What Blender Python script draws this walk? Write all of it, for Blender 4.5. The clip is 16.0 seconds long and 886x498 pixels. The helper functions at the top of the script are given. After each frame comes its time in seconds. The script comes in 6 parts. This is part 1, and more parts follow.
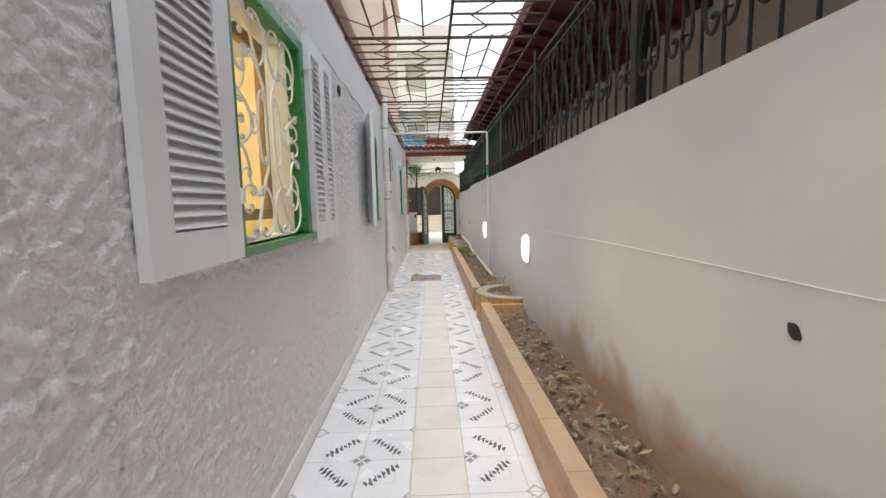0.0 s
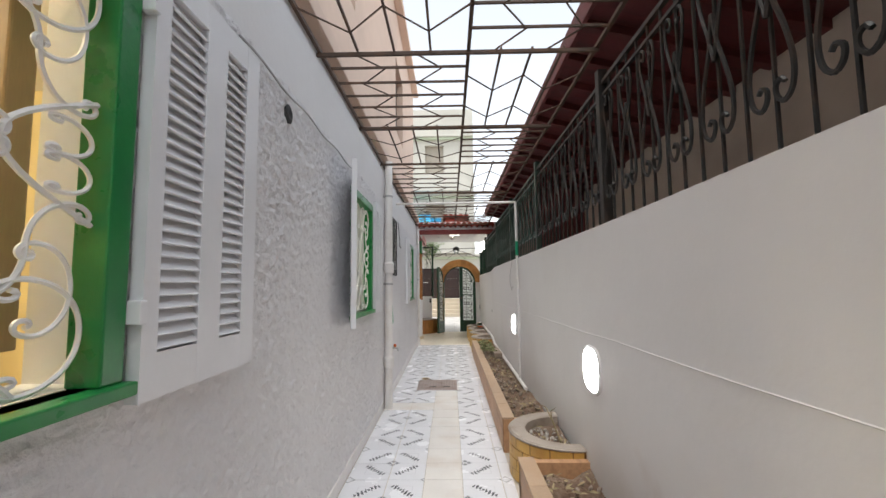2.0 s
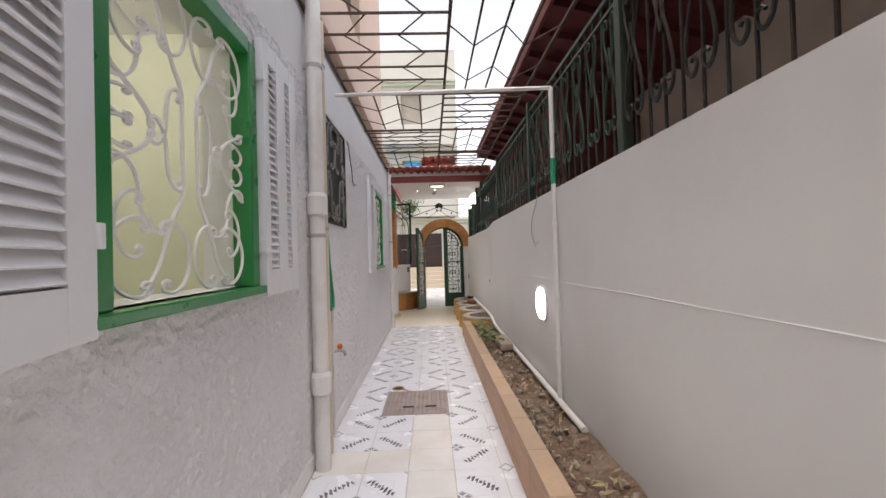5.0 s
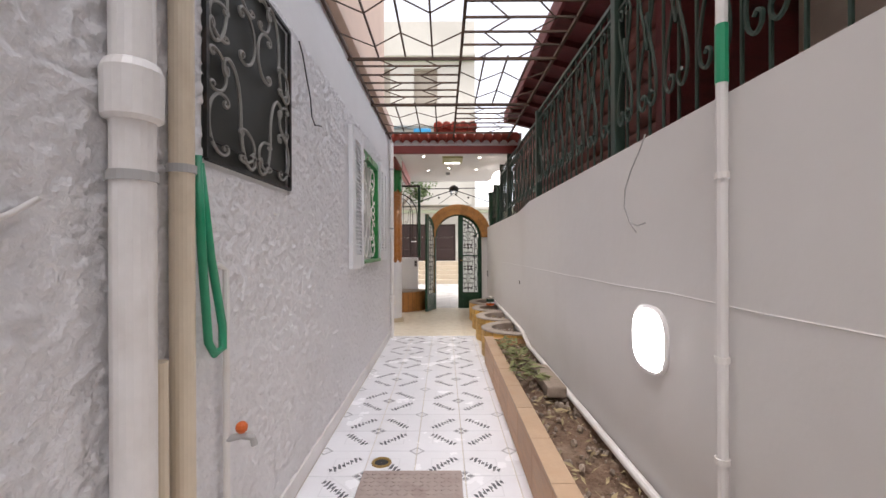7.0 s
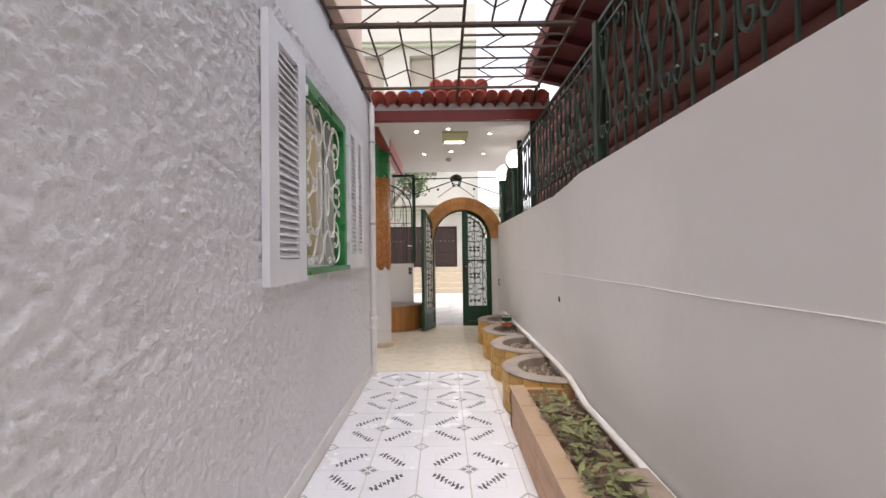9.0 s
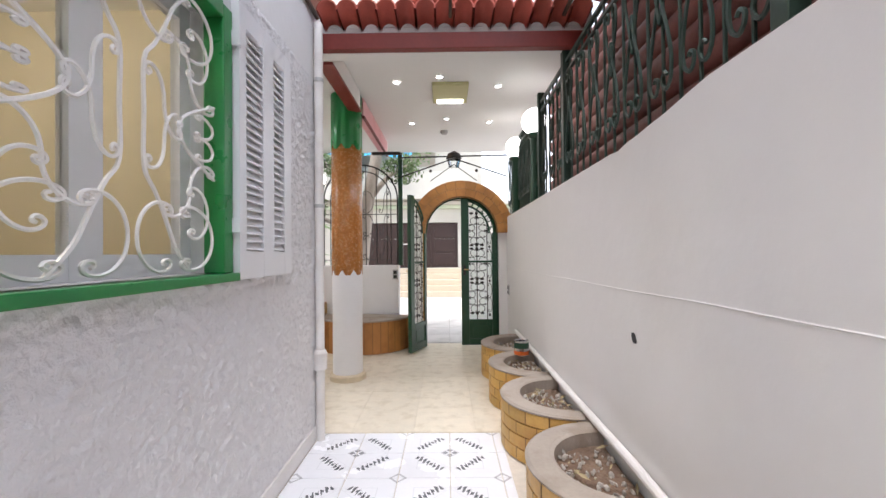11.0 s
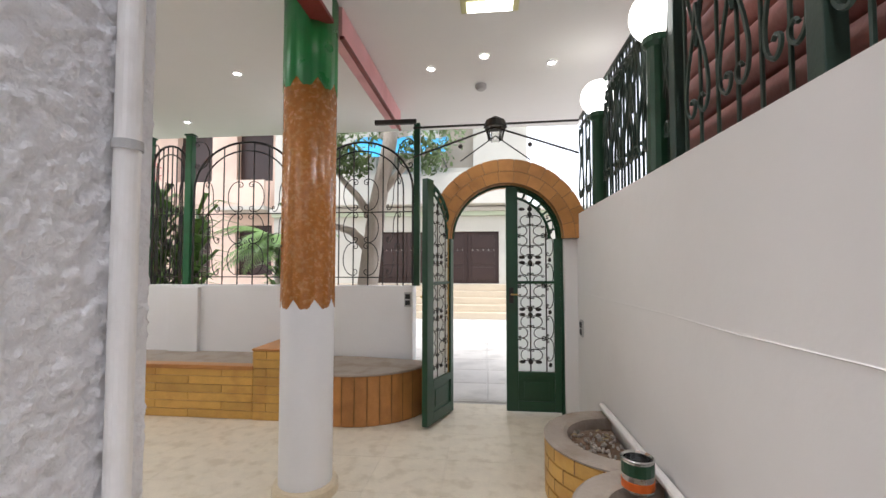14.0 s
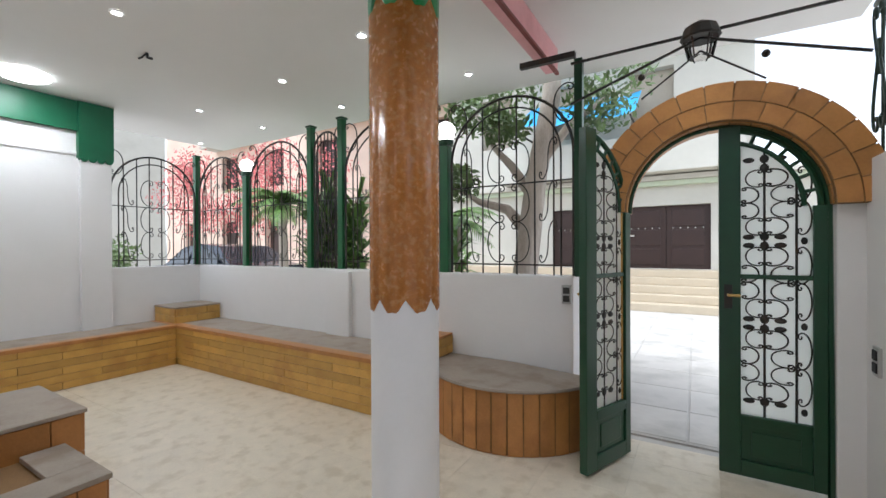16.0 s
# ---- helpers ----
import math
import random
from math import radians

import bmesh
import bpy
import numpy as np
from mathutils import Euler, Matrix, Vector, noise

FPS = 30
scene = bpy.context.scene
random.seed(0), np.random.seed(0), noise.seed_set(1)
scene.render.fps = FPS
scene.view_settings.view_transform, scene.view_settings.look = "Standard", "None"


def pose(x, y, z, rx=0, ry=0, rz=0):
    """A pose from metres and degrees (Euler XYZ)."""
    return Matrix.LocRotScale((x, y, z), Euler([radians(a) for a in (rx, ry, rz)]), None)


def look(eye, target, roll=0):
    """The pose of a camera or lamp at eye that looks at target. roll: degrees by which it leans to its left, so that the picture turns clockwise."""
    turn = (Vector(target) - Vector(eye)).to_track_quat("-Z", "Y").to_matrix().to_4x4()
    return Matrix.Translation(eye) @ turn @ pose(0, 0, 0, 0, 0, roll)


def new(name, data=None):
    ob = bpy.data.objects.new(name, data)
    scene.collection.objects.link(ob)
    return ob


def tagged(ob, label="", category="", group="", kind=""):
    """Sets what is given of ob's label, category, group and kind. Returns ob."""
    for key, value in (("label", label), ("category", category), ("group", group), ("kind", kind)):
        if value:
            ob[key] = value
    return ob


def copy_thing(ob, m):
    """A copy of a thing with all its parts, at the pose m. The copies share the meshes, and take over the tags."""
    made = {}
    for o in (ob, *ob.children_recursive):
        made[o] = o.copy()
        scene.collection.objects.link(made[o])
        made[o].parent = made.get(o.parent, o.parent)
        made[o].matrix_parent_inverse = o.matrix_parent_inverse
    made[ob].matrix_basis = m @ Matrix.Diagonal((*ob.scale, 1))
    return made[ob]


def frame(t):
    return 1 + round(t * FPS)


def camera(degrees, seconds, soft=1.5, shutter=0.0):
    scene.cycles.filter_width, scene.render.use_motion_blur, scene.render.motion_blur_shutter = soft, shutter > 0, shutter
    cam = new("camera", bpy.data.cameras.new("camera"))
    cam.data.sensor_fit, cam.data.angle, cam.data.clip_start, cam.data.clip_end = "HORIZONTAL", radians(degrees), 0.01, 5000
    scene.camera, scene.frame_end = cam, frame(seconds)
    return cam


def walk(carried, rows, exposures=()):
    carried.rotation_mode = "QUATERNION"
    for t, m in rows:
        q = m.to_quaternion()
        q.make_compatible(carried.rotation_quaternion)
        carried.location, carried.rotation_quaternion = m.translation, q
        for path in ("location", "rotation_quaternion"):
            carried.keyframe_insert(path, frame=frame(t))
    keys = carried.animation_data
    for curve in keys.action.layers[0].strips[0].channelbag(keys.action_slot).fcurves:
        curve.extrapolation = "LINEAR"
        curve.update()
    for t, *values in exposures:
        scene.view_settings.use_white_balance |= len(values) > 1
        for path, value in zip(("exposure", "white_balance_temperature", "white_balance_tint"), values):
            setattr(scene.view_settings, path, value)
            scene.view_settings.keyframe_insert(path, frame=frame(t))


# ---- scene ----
cam = camera(93.3, 16.0)
METRES, EYE, TILT, LEAN, TURN = 12.0, 1.404, 0.0, 0.0, -1.5
ROWS = [
    (0.0, 0.0, 0.0, 0.0, -0.14, -6.15, 1.26),
    (0.5, 0.0056, 0.0292, 0.0028, 2.2, -5.82, 0.92),
    (1.0, 0.0008, 0.0636, 0.0045, 0.94, -0.25, 0.2),
    (1.5, 0.0001, 0.0943, 0.0046, 0.65, 2.35, 1.26),
    (2.0, 0.0028, 0.13, 0.0064, 2.48, 4.92, 0.62),
    (2.5, -0.0018, 0.1642, 0.0061, 0.77, 5.81, 0.26),
    (3.0, -0.0021, 0.1993, 0.0044, 0.75, 4.97, -0.16),
    (3.5, 0.0011, 0.2322, 0.0038, 2.23, 1.39, -0.02),
    (4.0, -0.004, 0.2701, 0.0016, 0.3, 2.68, 0.34),
    (4.5, -0.0049, 0.3029, -0.0019, -0.49, 1.44, 1.63),
    (7.0, -0.0076, 0.4797, -0.0065, 1.62, -0.1, 0.17),
    (7.5, -0.0102, 0.5132, -0.0073, 1.23, -0.54, 0.64),
    (8.0, -0.0079, 0.5498, -0.0067, 2.57, 0.41, 0.45),
    (8.5, -0.0126, 0.5865, -0.0098, 1.6, 0.7, 0.72),
    (11.0, -0.0055, 0.7571, -0.01, 2.03, 0.6, 0.52),
    (11.5, -0.0075, 0.7844, -0.0145, 1.11, -0.87, -0.49),
    (12.0, -0.0108, 0.8114, -0.0115, 0.33, -1.09, 0.32),
    (12.5, -0.0086, 0.8402, -0.0113, 1.51, 0.46, 0.88),
    (13.0, -0.0071, 0.8657, -0.0085, 1.9, 1.97, 0.2),
    (13.5, -0.0109, 0.8943, -0.0064, 1.29, 1.64, -0.17),
    (14.0, -0.0077, 0.9187, -0.0075, 7.47, 2.34, -0.03),
    (14.5, -0.0029, 0.9409, -0.0056, 17.24, 0.26, -0.33),
    (15.0, -0.0062, 0.9617, -0.0068, 21.96, -0.88, -1.1),
    (15.5, -0.0082, 0.9778, -0.0053, 25.66, -2.55, 0.41),
    (16.0, -0.0048, 0.9928, -0.0051, 32.66, -0.22, 0.25),
]
walk(cam, [(t, pose(0, 0, EYE, TILT, LEAN, TURN) @ pose(METRES * x, METRES * y, METRES * z, 90 + pitch, roll, yaw)) for t, x, y, z, yaw, pitch, roll in ROWS],
     [(0.0, 1.4, 6500, 7), (2.0, 1.27, 6450, 8), (3.5, 1.1, 6600, 14), (5.0, 1.25, 6600, 14), (7.0, 1.45, 6600, 15), (8.5, 1.45, 6600, 15),
      (11.0, 1.86, 6200, 13), (12.5, 1.74, 6250, 13), (14.0, 1.68, 6250, 12), (15.0, 1.62, 6000, 9), (16.0, 1.48, 5900, 8)])

# ---------- world, sun, large lights ----------
world = bpy.data.worlds.new("overcast_sky")
scene.world = world
world.use_nodes = True
wn = world.node_tree.nodes
sky = wn.new("ShaderNodeTexSky")
sky.sky_type, sky.sun_disc = "NISHITA", False
sky.sun_elevation, sky.sun_rotation = radians(70), radians(215)
sky.air_density, sky.dust_density, sky.ozone_density = 1.0, 1.5, 1.0
hsv = wn.new("ShaderNodeHueSaturation")
hsv.inputs["Saturation"].default_value = 0.25
world.node_tree.links.new(sky.outputs[0], hsv.inputs["Color"])
world.node_tree.links.new(hsv.outputs[0], wn["Background"].inputs[0])
wn["Background"].inputs[1].default_value = 0.15
sun = new("sun", bpy.data.lights.new("sun", "SUN"))
sun.data.energy, sun.data.angle, sun.data.color = 0.9, radians(30), (1, 0.985, 0.96)
sun.matrix_world = look((0, 0, 20), (1.0, 6, 0))


def lamp(kind, name, loc, energy, color, size=0.1, target=None):
    li = bpy.data.lights.new(name, kind)
    li.energy, li.color = energy, color
    ob = new(name, li)
    ob.matrix_world = look(loc, target) if target else pose(*loc)
    if kind == "AREA":
        li.shape, li.size = "DISK", size
    elif kind == "SPOT":
        li.shadow_soft_size, li.spot_size, li.spot_blend = size, radians(120), 0.8
    else:
        li.shadow_soft_size = size
    return ob


# ---------- materials ----------
def mat(name, color, rough=0.6, metal=0.0, var=0.12, scale=6.0, bump=0.0, bscale=60.0, bdist=0.01, stain=None, stain_amt=0.0,
        stain_scale=1.5, stretch=(1, 1, 1), island=0.0, emit=0.0, spec=0.5, rnd=0.0):
    """Colour varied at two scales, a stain colour in patches, fine relief."""
    m = bpy.data.materials.new(name)
    m.use_nodes = True
    nt = m.node_tree
    n, l = nt.nodes, nt.links
    b = n["Principled BSDF"]
    geo = n.new("ShaderNodeNewGeometry")
    mp = n.new("ShaderNodeMapping")
    mp.inputs["Scale"].default_value = stretch
    l.new(geo.outputs["Position"], mp.inputs[0])

    def noise_tex(sc, det=4):
        t = n.new("ShaderNodeTexNoise")
        t.inputs["Scale"].default_value, t.inputs["Detail"].default_value = sc, det
        l.new(mp.outputs[0], t.inputs["Vector"])
        return t.outputs["Fac"]

    def math_node(op, a, b_, clamp=False):
        x = n.new("ShaderNodeMath")
        x.operation, x.use_clamp = op, clamp
        for i, v in enumerate((a, b_)):
            if isinstance(v, (int, float)):
                x.inputs[i].default_value = v
            else:
                l.new(v, x.inputs[i])
        return x.outputs[0]

    f1, f2 = noise_tex(scale), noise_tex(scale * 8, 3)
    v = math_node("ADD", math_node("MULTIPLY", math_node("SUBTRACT", f1, 0.5), var * 2), math_node("MULTIPLY", math_node("SUBTRACT", f2, 0.5), var))
    v = math_node("ADD", v, 1.0)
    if rnd:
        oi = n.new("ShaderNodeObjectInfo")
        v = math_node("ADD", v, math_node("MULTIPLY", math_node("SUBTRACT", oi.outputs["Random"], 0.5), rnd))
    if island:
        v = math_node("ADD", v, math_node("MULTIPLY", math_node("SUBTRACT", geo.outputs["Random Per Island"], 0.5), island))
    col = n.new("ShaderNodeMix")
    col.data_type, col.blend_type = "RGBA", "MULTIPLY"
    col.inputs["Factor"].default_value = 1
    col.inputs["A"].default_value = (*color, 1)
    cc = n.new("ShaderNodeCombineColor")
    for i in range(3):
        l.new(v, cc.inputs[i])
    l.new(cc.outputs[0], col.inputs["B"])
    out = col.outputs["Result"]
    if stain:
        sm = n.new("ShaderNodeMix")
        sm.data_type = "RGBA"
        sf = math_node("MULTIPLY", math_node("SUBTRACT", noise_tex(stain_scale, 6), 0.5), 6.0, True)
        l.new(math_node("MULTIPLY", sf, stain_amt), sm.inputs["Factor"])
        l.new(out, sm.inputs["A"])
        sm.inputs["B"].default_value = (*stain, 1)
        out = sm.outputs["Result"]
    l.new(out, b.inputs["Base Color"])
    rr = math_node("ADD", math_node("MULTIPLY", math_node("SUBTRACT", f1, 0.5), 0.2), rough, True)
    l.new(rr, b.inputs["Roughness"])
    b.inputs["Metallic"].default_value = metal
    b.inputs["Specular IOR Level"].default_value = spec
    if bump:
        bp = n.new("ShaderNodeBump")
        bp.inputs["Strength"].default_value, bp.inputs["Distance"].default_value = bump, bdist
        l.new(noise_tex(bscale, 5), bp.inputs["Height"])
        l.new(bp.outputs[0], b.inputs["Normal"])
    if emit:
        l.new(out, b.inputs["Emission Color"])
        b.inputs["Emission Strength"].default_value = emit
    return m


M_STUCCO = mat("white_stucco", (0.80, 0.79, 0.80), 0.85, var=0.04, scale=2, bump=0.8, bscale=60, bdist=0.012, stain=(0.66, 0.64, 0.64), stain_amt=0.2)
M_PLASTER = mat("white_plaster", (0.80, 0.79, 0.79), 0.75, var=0.03, scale=1.5, bump=0.25, bscale=25, bdist=0.006, stain=(0.66, 0.64, 0.62), stain_amt=0.2)
M_BOUNDARY = mat("boundary_plaster", (0.77, 0.75, 0.735), 0.6, var=0.03, scale=0.9, bump=0.18, bscale=14, bdist=0.008, stain=(0.62, 0.585, 0.55), stain_amt=0.28, stain_scale=0.8)


def soil_stain(m, color, y_end, height):
    """Ragged brown soil splashes above the planter bed, up to y_end along the wall."""
    n, l = m.node_tree.nodes, m.node_tree.links
    b = n["Principled BSDF"]
    base = b.inputs["Base Color"].links[0].from_socket
    geo, sep, tex = n.new("ShaderNodeNewGeometry"), n.new("ShaderNodeSeparateXYZ"), n.new("ShaderNodeTexNoise")
    tex.inputs["Scale"].default_value, tex.inputs["Detail"].default_value = 2.2, 7
    l.new(geo.outputs["Position"], sep.inputs[0])
    l.new(geo.outputs["Position"], tex.inputs["Vector"])

    def mn(op, p, q, clamp=False):
        x = n.new("ShaderNodeMath")
        x.operation, x.use_clamp = op, clamp
        for i, v in enumerate((p, q)):
            if isinstance(v, (int, float)):
                x.inputs[i].default_value = v
            else:
                l.new(v, x.inputs[i])
        return x.outputs[0]

    edge = mn("ADD", height - 0.45, mn("MULTIPLY", tex.outputs["Fac"], 0.9))
    up = mn("MULTIPLY", mn("SUBTRACT", edge, sep.outputs[2]), 4.0, True)
    run = mn("MULTIPLY", mn("SUBTRACT", y_end, sep.outputs[1]), 0.6, True)
    mx = n.new("ShaderNodeMix")
    mx.data_type = "RGBA"
    l.new(mn("MULTIPLY", mn("MULTIPLY", up, run), 0.85), mx.inputs["Factor"])
    l.new(base, mx.inputs["A"])
    mx.inputs["B"].default_value = (*color, 1)
    l.new(mx.outputs["Result"], b.inputs["Base Color"])


soil_stain(M_BOUNDARY, (0.40, 0.25, 0.13), 4.2, 0.56)
M_CEIL = mat("ceiling_paint", (0.80, 0.79, 0.77), 0.7, var=0.02, scale=1, bump=0.05, bscale=20)
M_CREAM = mat("cream_floor_tile", (0.74, 0.665, 0.54), 0.34, var=0.13, scale=11, bump=0.12, bscale=45, stain=(0.56, 0.475, 0.345), stain_amt=0.6, stain_scale=9, rnd=0.05)
M_GROUT = mat("grout", (0.62, 0.56, 0.48), 0.9, var=0.15, scale=20, bump=0.2, bscale=120)
M_STRIP = mat("plain_strip_tile", (0.80, 0.765, 0.72), 0.35, var=0.07, scale=5, stain=(0.6, 0.48, 0.38), stain_amt=0.3, stain_scale=3, rnd=0.06)
M_SKIRT = mat("white_skirting", (0.80, 0.78, 0.76), 0.4, var=0.05, scale=8, stain=(0.55, 0.5, 0.45), stain_amt=0.3, stain_scale=4)
M_WHITE = mat("white_gloss_paint", (0.82, 0.82, 0.84), 0.38, var=0.03, scale=6, stain=(0.66, 0.65, 0.65), stain_amt=0.2)
M_GREEN = mat("green_gloss_paint", (0.02, 0.22, 0.055), 0.3, var=0.15, scale=10, bump=0.1, bscale=50, stain=(0.01, 0.14, 0.05), stain_amt=0.4, stain_scale=5)
M_DKGREEN = mat("dark_green_metal", (0.012, 0.055, 0.026), 0.32, var=0.2, scale=12, bump=0.06, bscale=90)
M_IRON = mat("dark_iron", (0.025, 0.024, 0.022), 0.5, 0.3, var=0.25, scale=15, bump=0.1, bscale=90, stain=(0.09, 0.045, 0.025), stain_amt=0.4, stain_scale=8)
M_LATTICE = mat("rusty_lattice_iron", (0.08, 0.05, 0.035), 0.7, 0.2, var=0.3, scale=12, bump=0.2, bscale=120, stain=(0.16, 0.08, 0.04), stain_amt=0.5, stain_scale=6)
M_FENCEGRN = mat("green_black_iron", (0.03, 0.055, 0.042), 0.42, 0.2, var=0.25, scale=10, bump=0.1, bscale=80, stain=(0.05, 0.04, 0.03), stain_amt=0.4, stain_scale=3)
M_WHITEIRON = mat("white_wrought_iron", (0.80, 0.78, 0.76), 0.4, var=0.08, scale=20, bump=0.1, bscale=90)
M_BRICK = mat("golden_brick_tile", (0.58, 0.34, 0.085), 0.42, var=0.18, scale=9, bump=0.25, bscale=60, bdist=0.004, stain=(0.40, 0.18, 0.045), stain_amt=0.45, stain_scale=5, rnd=0.3)
M_BRICKRED = mat("brown_brick_tile", (0.46, 0.205, 0.06), 0.42, var=0.2, scale=9, bump=0.25, bscale=60, bdist=0.004, stain=(0.26, 0.10, 0.035), stain_amt=0.5, stain_scale=5, rnd=0.35)
M_ARCH = mat("weathered_arch_brick", (0.43, 0.20, 0.055), 0.42, var=0.2, scale=9, bump=0.25, bscale=60, bdist=0.004, stain=(0.28, 0.115, 0.035), stain_amt=0.5, stain_scale=5, rnd=0.35)
M_BANDGREEN = mat("deep_green_paint", (0.010, 0.115, 0.055), 0.4, var=0.15, scale=8, bump=0.08, bscale=40)
M_BRICKCAP = mat("dusty_concrete_cap", (0.37, 0.315, 0.265), 0.85, var=0.15, scale=8, bump=0.4, bscale=45, stain=(0.25, 0.19, 0.14), stain_amt=0.6, stain_scale=5)
M_CAPTILE = mat("tan_cap_tile", (0.46, 0.32, 0.21), 0.55, var=0.15, scale=8, bump=0.2, bscale=45, stain=(0.40, 0.26, 0.16), stain_amt=0.5, stain_scale=4, rnd=0.12)
M_WOODTILE = mat("wood_look_tile", (0.52, 0.30, 0.16), 0.5, var=0.22, scale=7, bump=0.15, bscale=50, stretch=(6, 0.8, 6), stain=(0.34, 0.17, 0.08), stain_amt=0.5, stain_scale=3, rnd=0.15)
M_MORTAR = mat("mortar", (0.26, 0.15, 0.065), 0.9, var=0.2, scale=20, bump=0.3, bscale=100)
M_SOIL = mat("dry_soil", (0.19, 0.12, 0.08), 0.95, var=0.4, scale=9, bump=1.0, bscale=35, bdist=0.03, stain=(0.33, 0.25, 0.185), stain_amt=0.55, stain_scale=6)
M_STONE = mat("rubble_stone", (0.30, 0.24, 0.19), 0.9, var=0.3, scale=15, bump=0.4, bscale=60, island=0.6)
M_STRAW = mat("dry_leaf", (0.34, 0.27, 0.15), 0.8, var=0.3, scale=20, island=0.6)
M_PVC = mat("white_plastic_pipe", (0.80, 0.77, 0.74), 0.35, var=0.06, scale=6, stain=(0.55, 0.48, 0.42), stain_amt=0.3, stain_scale=5)
M_PIPEBEIGE = mat("beige_plastic_pipe", (0.70, 0.60, 0.46), 0.4, var=0.08, scale=5, stain=(0.45, 0.33, 0.2), stain_amt=0.4, stain_scale=3)
M_REDWOOD = mat("dark_red_board", (0.15, 0.028, 0.03), 0.6, var=0.3, scale=5, bump=0.3, bscale=40, stretch=(1, 4, 4), stain=(0.05, 0.02, 0.018), stain_amt=0.5, stain_scale=2, island=0.3)
M_REDTILE = mat("red_roof_tile", (0.36, 0.07, 0.045), 0.7, var=0.25, scale=10, bump=0.3, bscale=60, rnd=0.3)
M_FASCIA = mat("red_painted_fascia", (0.21, 0.03, 0.022), 0.5, var=0.2, scale=6, bump=0.15, bscale=40, stain=(0.1, 0.02, 0.015), stain_amt=0.4)
M_PINK = mat("pink_painted_beam", (0.80, 0.42, 0.44), 0.6, var=0.12, scale=5, stain=(0.45, 0.10, 0.10), stain_amt=0.2, stain_scale=4)
M_COLBROWN = mat("marbled_brown_paint", (0.43, 0.165, 0.038), 0.25, var=0.35, scale=34, bump=0.12, bscale=60, stain=(0.58, 0.34, 0.16), stain_amt=0.5, stain_scale=38)
M_TAN = mat("tan_neighbour_wall", (0.62, 0.54, 0.455), 0.85, var=0.12, scale=1.5, bump=0.2, bscale=20, stain=(0.34, 0.28, 0.24), stain_amt=0.5)
M_PEACH = mat("peach_facade", (0.68, 0.52, 0.42), 0.85, var=0.08, scale=1, bump=0.1, bscale=15, stain=(0.55, 0.41, 0.33), stain_amt=0.4, stain_scale=0.8)
M_PALE = mat("pale_facade", (0.52, 0.50, 0.44), 0.85, var=0.06, scale=1, bump=0.1, bscale=15, stain=(0.40, 0.38, 0.33), stain_amt=0.4, stain_scale=0.6)
M_STREET = mat("pale_street_paving", (0.55, 0.52, 0.48), 0.8, var=0.12, scale=1.2, bump=0.2, bscale=20, stain=(0.36, 0.34, 0.31), stain_amt=0.6, stain_scale=2.5, rnd=0.15)
M_STEP = mat("beige_step_stone", (0.50, 0.42, 0.31), 0.7, var=0.1, scale=3, bump=0.1, bscale=30)
M_DKWOOD = mat("dark_brown_gate_wood", (0.035, 0.016, 0.012), 0.45, var=0.25, scale=6, bump=0.15, bscale=50)
M_BLUE = mat("blue_tarpaulin", (0.03, 0.33, 0.62), 0.45, var=0.15, scale=4, bump=0.4, bscale=8, bdist=0.05)
M_BARK = mat("grey_bark", (0.46, 0.40, 0.34), 0.9, var=0.3, scale=8, bump=0.8, bscale=25, bdist=0.02, stretch=(1, 1, 0.3))
M_LEAF = mat("green_leaf", (0.11, 0.17, 0.05), 0.5, var=0.3, scale=6, island=0.7)
M_LEAF2 = mat("bright_blade_leaf", (0.15, 0.27, 0.065), 0.45, var=0.3, scale=6, island=0.6)
M_REDLEAF = mat("red_bract", (0.62, 0.16, 0.16), 0.6, var=0.3, scale=8, island=0.6)
M_DARK = mat("dark_interior", (0.03, 0.03, 0.03), 0.7, var=0.2, scale=5)
M_YELLOW = mat("yellow_room_paint", (0.84, 0.70, 0.40), 0.7, var=0.04, scale=1)
M_ROOMPALE = mat("pale_green_room_paint", (0.68, 0.69, 0.56), 0.7, var=0.04, scale=1)
M_ROOMTAN = mat("tan_room_paint", (0.62, 0.55, 0.42), 0.7, var=0.06, scale=1)
M_TANWOOD = mat("light_wood", (0.46, 0.30, 0.14), 0.5, var=0.15, scale=5, stretch=(5, 5, 0.6))
M_GREY = mat("grey_plastic", (0.45, 0.44, 0.43), 0.5, var=0.06, scale=8)
M_COVER = mat("dusty_iron_cover", (0.40, 0.33, 0.30), 0.6, 0.1, var=0.15, scale=10, bump=0.2, bscale=70, stain=(0.28, 0.2, 0.17), stain_amt=0.5, stain_scale=6)
M_BRASS = mat("brass", (0.42, 0.28, 0.10), 0.4, 0.8, var=0.2, scale=20)
M_CARPAINT = mat("dark_car_paint", (0.03, 0.035, 0.05), 0.15, 0.3, var=0.05, scale=3)
M_RUBBER = mat("black_rubber", (0.02, 0.02, 0.02), 0.8, var=0.1, scale=10)
M_CHROME = mat("chrome", (0.7, 0.7, 0.7), 0.15, 1.0, var=0.05, scale=10)
M_HOSE = mat("green_hose", (0.02, 0.30, 0.15), 0.35, var=0.15, scale=10)
M_ORANGE = mat("orange_handle", (0.65, 0.13, 0.02), 0.4, var=0.1, scale=20)
M_CABLE = mat("dark_cable", (0.05, 0.05, 0.05), 0.6, var=0.1, scale=10)
M_LAMPGLOW = mat("lit_diffuser", (1.0, 0.98, 0.94), 0.3, var=0.0, emit=5.0)
M_GLOBE = mat("lit_opal_globe", (1.0, 0.97, 0.90), 0.2, var=0.0, emit=1.6)
